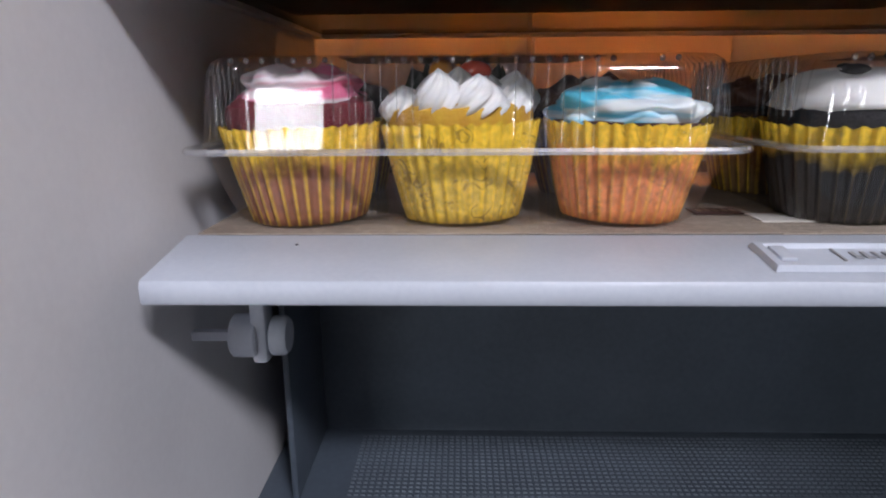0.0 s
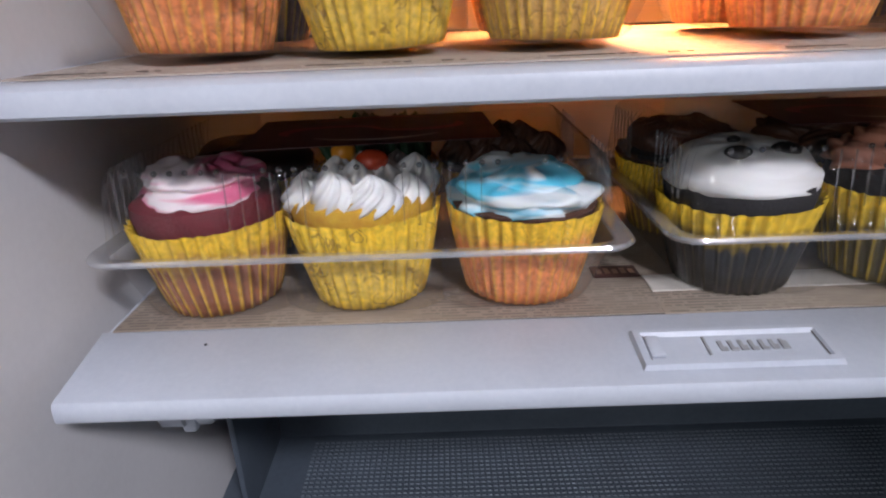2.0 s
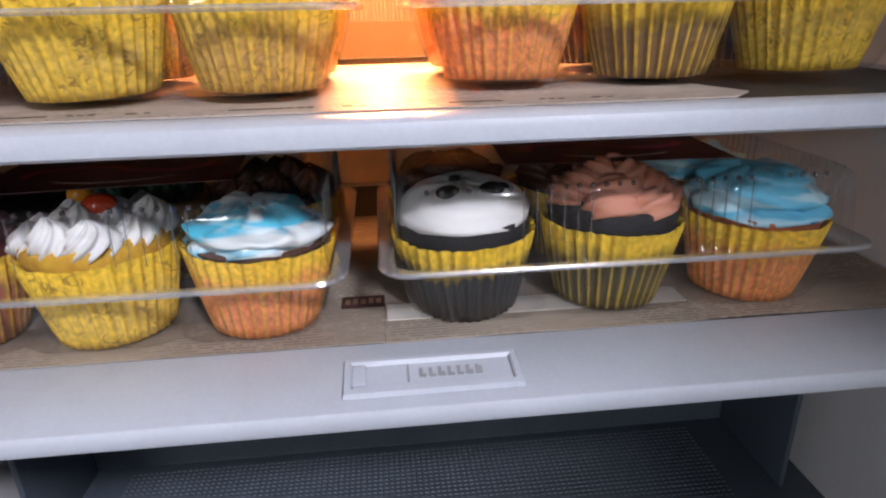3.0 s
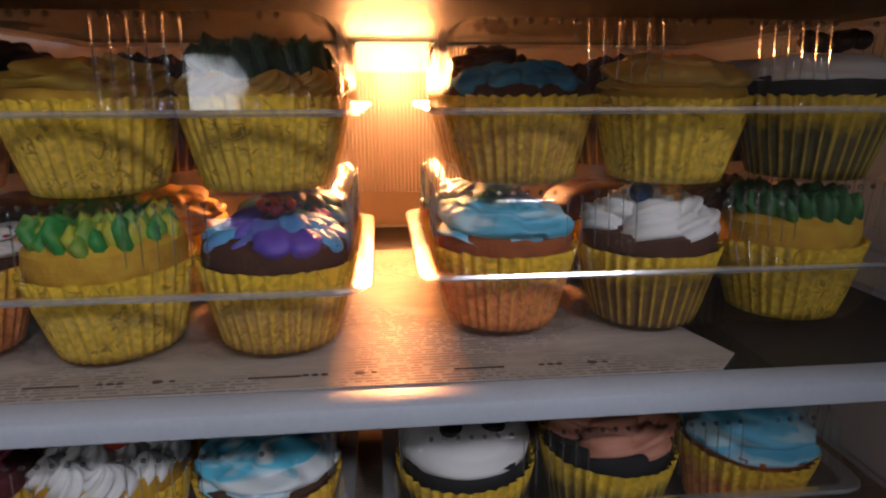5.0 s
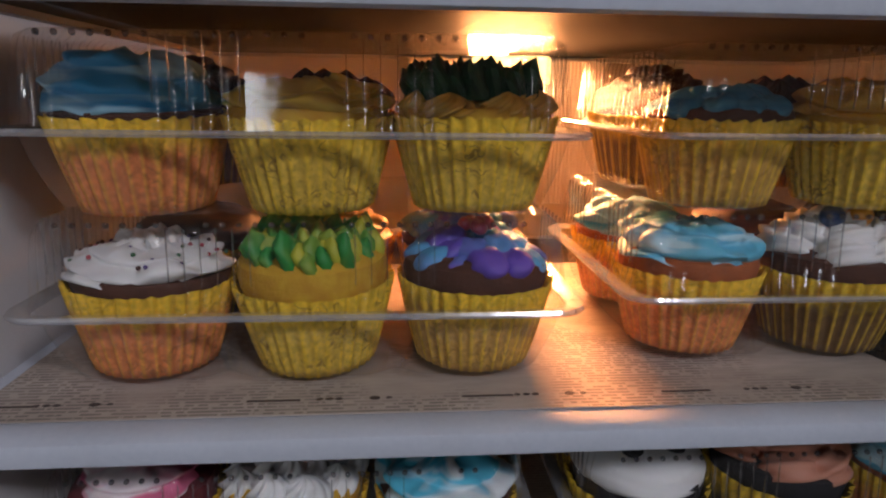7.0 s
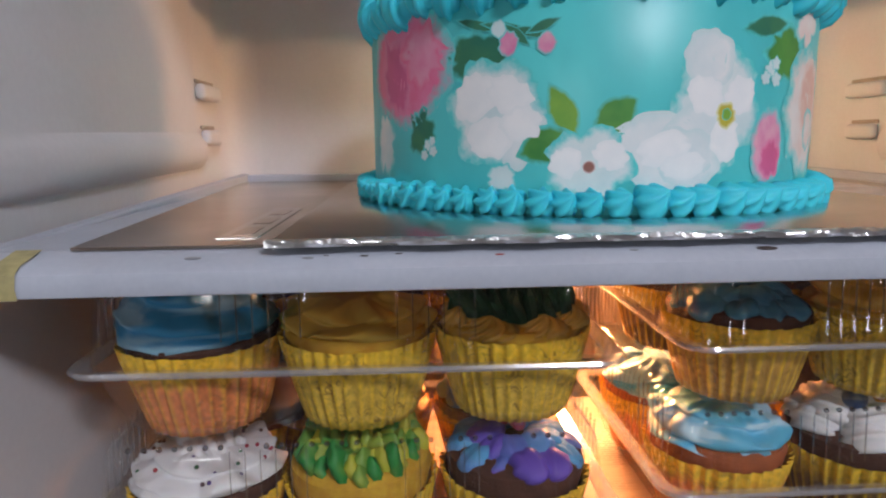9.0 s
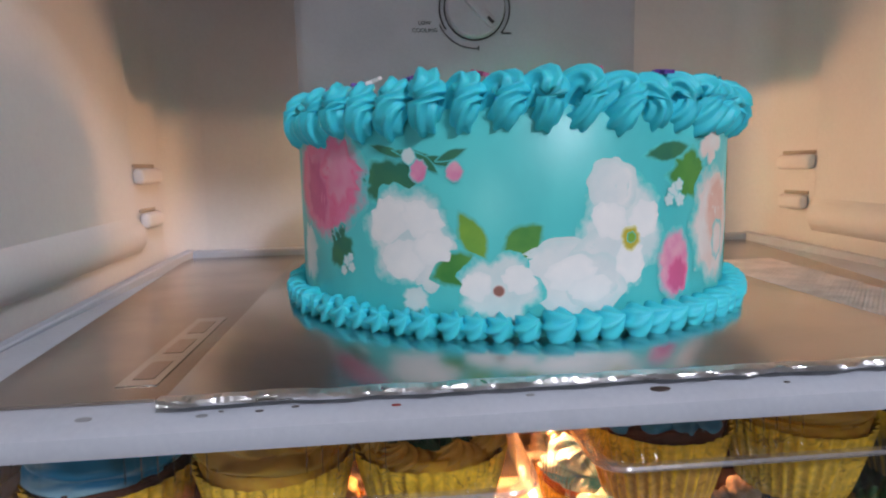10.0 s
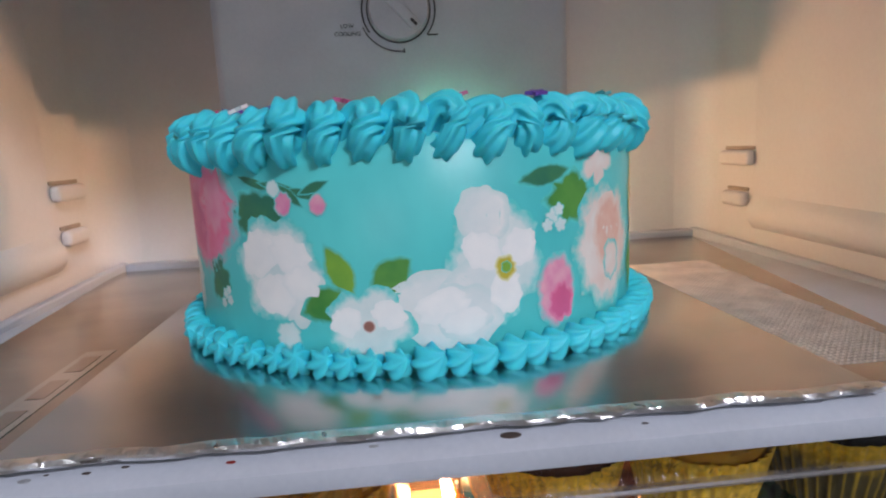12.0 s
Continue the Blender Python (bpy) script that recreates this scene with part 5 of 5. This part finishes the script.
        ob.matrix_basis = pose(rr * math.cos(a), rr * math.sin(a), zt + up, 50 * random.random() - 25, 50 * random.random() - 25, 360 * random.random())

    # printed flowers: thin pieces of the wrap's print, following the curve of the side
    count = [0]

    def patch(name, deg, z, shape, m, label, spin=0.0):
        """shape(a): the outline's radius in metres round the centre, a in radians."""
        count[0] += 1
        r = CR + 0.00010 + 0.000007 * count[0]
        bm = bmesh.new()
        reach = bm.verts.layers.float.new("reach")
        rings = []
        steps = (0.02, 0.3, 0.55, 0.8, 0.92, 1.06)
        for f in steps:
            ring = []
            for i in range(56):
                a = 2 * math.pi * i / 56
                q = shape(a)
                du, dv = (q * f if not isinstance(q, tuple) else q[0] * f) * math.cos(a), (q * f if not isinstance(q, tuple) else q[1] * f) * math.sin(a)
                c, s = math.cos(spin), math.sin(spin)
                du, dv = du * c - dv * s, du * s + dv * c
                th = radians(deg) + du / CR
                ring.append((r * math.sin(th), -r * math.cos(th), z - z0 + dv))
            rings.append(ring)
        for f, row in zip(steps, loft(bm, rings, cap=(True, False))):
            for v in row:
                v[reach] = min(f, 1.0)
        bmesh.ops.recalc_face_normals(bm, faces=bm.faces)
        return part(name, bm, m, ck, label)

    def ell(w, h, rough=0.06, seed=0.0):
        return lambda a: (w * (1 + rough * noise.noise((math.cos(a) * 2.5, math.sin(a) * 2.5, seed))), h * (1 + rough * noise.noise((math.cos(a) * 2.5, math.sin(a) * 2.5, seed + 7))))

    def ragged(a, seed):
        return 0.10 * noise.noise((math.cos(a) * 3, math.sin(a) * 3, seed)) + 0.10 * noise.noise((math.cos(a) * 7, math.sin(a) * 7, seed + 3))

    def flower(r, n, depth=0.22, seed=0.0, sy=1.0):
        return lambda a: (r * (1 - depth + depth * abs(math.cos(n * a / 2 + seed)) ** 0.6 + ragged(a, seed)),
                          sy * r * (1 - depth + depth * abs(math.cos(n * a / 2 + seed)) ** 0.6 + ragged(a, seed)))

    def leaf(w, h):
        return lambda a: (w * abs(math.cos(a)) ** 0.2, h * abs(math.sin(a)) ** 0.4 * (1 - 0.55 * math.cos(a) ** 4))

    patch("printed_leaf", -36, 0.741, ell(0.017, 0.012, 0.4, 1), P_DARK, "printed dark green leaves")
    patch("printed_leaf", -69, 0.703, ell(0.012, 0.016, 0.4, 2), P_WHITE, "printed pale petals")
    patch("printed_leaf", -52, 0.708, ell(0.010, 0.012, 0.7, 3), P_DARK, "printed dark green leaves")
    patch("printed_rose", -59, 0.7405, ell(0.037, 0.0275, 0.14, 4), P_PINK, "printed pink rose")
    patch("printed_rose_petal", -62, 0.735, ell(0.012, 0.020, 0.7, 14), P_MAG, "deeper pink petal", 0.35)
    patch("printed_rose_petal", -51, 0.745, ell(0.014, 0.013, 0.7, 15), P_ROSE, "lighter pink petal", -0.3)
    patch("printed_leaf", 31, 0.741, ell(0.014, 0.013, 0.6, 5), P_GREEN, "printed green leaves")
    patch("printed_leaf", 24, 0.752, leaf(0.016, 0.0045), P_DARK, "printed green sprig", 0.15)
    patch("printed_lily", 40, 0.757, flower(0.015, 5, 0.55, 0.3, 0.9), P_CREAM, "printed white lily")
    patch("printed_flower", -32.5, 0.7155, flower(0.024, 6, 0.2, 0.4, 0.98), P_WHITE, "printed white flower")
    patch("printed_flower", -27, 0.705, flower(0.014, 5, 0.3, 1.4), P_WHITE_IN, "printed white petals")
    patch("printed_leaf", -30.5, 0.687, ell(0.007, 0.006, 0.4, 9), P_WHITE, "printed pale petal")
    patch("printed_leaf", -18.2, 0.716, leaf(0.0135, 0.0062), P_LIME, "printed lime green leaf", 2.05)
    patch("printed_leaf", -21.5, 0.7015, leaf(0.0135, 0.0085), P_GREEN, "printed green leaf", 0.35)
    patch("printed_leaf", -8.2, 0.7135, leaf(0.0125, 0.0078), P_GREEN, "printed green leaf", 0.72)
    patch("printed_flower", 12.5, 0.717, flower(0.0235, 5, 0.3, 0.8, 1.12), P_WHITE, "printed white flower with golden centre")
    patch("printed_petal", 10.0, 0.737, ell(0.011, 0.012, 0.25, 11), P_WHITE_IN, "printed pale petal", 0.4)
    patch("printed_flower", 0.5, 0.6985, ell(0.022, 0.016, 0.35, 6), P_WHITE_IN, "printed white petals")
    patch("printed_flower", 8.6, 0.7035, ell(0.0165, 0.014, 0.3, 19), P_WHITE_IN, "printed white petals")
    patch("printed_flower", 6.5, 0.695, ell(0.014, 0.014, 0.3, 16), P_WHITE_IN, "printed white petals")
    patch("printed_flower", -13.0, 0.6925, flower(0.0195, 5, 0.3, 0.2, 0.85), P_WHITE, "printed white flower with brown centre")
    for deg, z, w, h, sp2 in ((-36.5, 0.723, 0.011, 0.009, 0.5), (-29, 0.724, 0.010, 0.008, -0.4), (-33, 0.705, 0.011, 0.009, 0.1), (-26.5, 0.711, 0.009, 0.007, 0.2),
                              (17.5, 0.722, 0.009, 0.007, 0.6), (9.5, 0.722, 0.009, 0.007, -0.5), (14.5, 0.703, 0.007, 0.009, 0.1), (-17.5, 0.694, 0.007, 0.006, 0.3), (-9, 0.697, 0.007, 0.006, -0.4), (1.5, 0.700, 0.011, 0.007, 0.3), (5.5, 0.692, 0.009, 0.006, 0.1)):
        patch("printed_petal", deg, z, ell(w, h, 0.3, deg), P_PETAL, "paler printed petal", sp2)
    patch("printed_flower_centre", -13.0, 0.692, ell(0.0026, 0.0026), P_BROWN, "brown flower centre")
    patch("printed_flower_centre", 14.2, 0.7135, ell(0.0048, 0.0052, 0.3), P_GOLD, "golden flower centre")
    patch("printed_flower_centre", 14.4, 0.714, ell(0.0024, 0.0026, 0.3, 3), P_LIME, "green flower centre")
    patch("printed_rose", 44, 0.716, ell(0.027, 0.030, 0.22, 7), P_CREAM, "printed cream rose")
    patch("printed_rose_petal", 45, 0.722, ell(0.014, 0.018, 0.3, 8), P_PEACH, "peach rose heart")
    patch("printed_rose_petal", 46, 0.708, ell(0.008, 0.010, 0.3, 28), P_CREAM, "cream inner petal")
    patch("printed_bud", 26.5, 0.700, ell(0.0115, 0.0165, 0.2, 9), P_BUD, "printed pink bud")
    patch("printed_bud_petal", 27.5, 0.694, ell(0.0072, 0.0085, 0.3, 10), P_MAG, "deeper pink petal")
    patch("printed_leaf", 70, 0.735, ell(0.018, 0.03, 0.4, 21), P_GOLD, "printed yellow petals")
    patch("printed_leaf", 62, 0.700, ell(0.008, 0.014, 0.4, 22), P_GREEN, "printed green leaf")
    for deg, z, q in ((25.6, 0.7335, 0.0042), (27.6, 0.7295, 0.0036), (24.2, 0.730, 0.0034), (27.2, 0.7365, 0.0032), (-49.6, 0.702, 0.0030), (-47.9, 0.699, 0.0030), (-50.8, 0.697, 0.0028), (-48.2, 0.704, 0.0024)):
        patch("printed_blossom", deg, z, flower(q, 5, 0.35, z * 50), P_WHITE, "tiny printed white blossom")
    for deg, z, w, sp2 in ((-36, 0.7545, 0.012, -0.28), (-30, 0.7525, 0.012, -0.2), (-24.5, 0.7495, 0.009, -0.25), (-22.3, 0.752, 0.008, 0.35), (-27.5, 0.7490, 0.008, -0.7)):
        patch("printed_sprig", deg, z, leaf(w, 0.0022), P_DARK, "printed dark green sprig", sp2)
    for deg, z, w, h, m in ((-29.3, 0.7455, 0.0044, 0.0056, P_BUD), (-31.4, 0.7520, 0.0034, 0.004, P_WHITE), (-21.6, 0.7448, 0.0042, 0.0044, P_BUD)):
        patch("printed_bud", deg, z, ell(w, h, 0.2, deg), m, "small printed pale bud")


cake(cake_board())


def wall_stains():
    random.seed(12)
    bm = bmesh.new()
    for k in range(7):
        ball(bm, (X1 - 0.0002, 0.385 + 0.035 * random.random(), 0.690 + 0.006 * random.random()), 0.0016, 0.15, 1.6, 0.5 + random.random() * 0.4)
    st = link_mesh("sauce_stain", bm, SAUCE)
    tagged(st, "dried dark red splashes on the fridge wall", "stain", kind="stuff")


wall_stains()
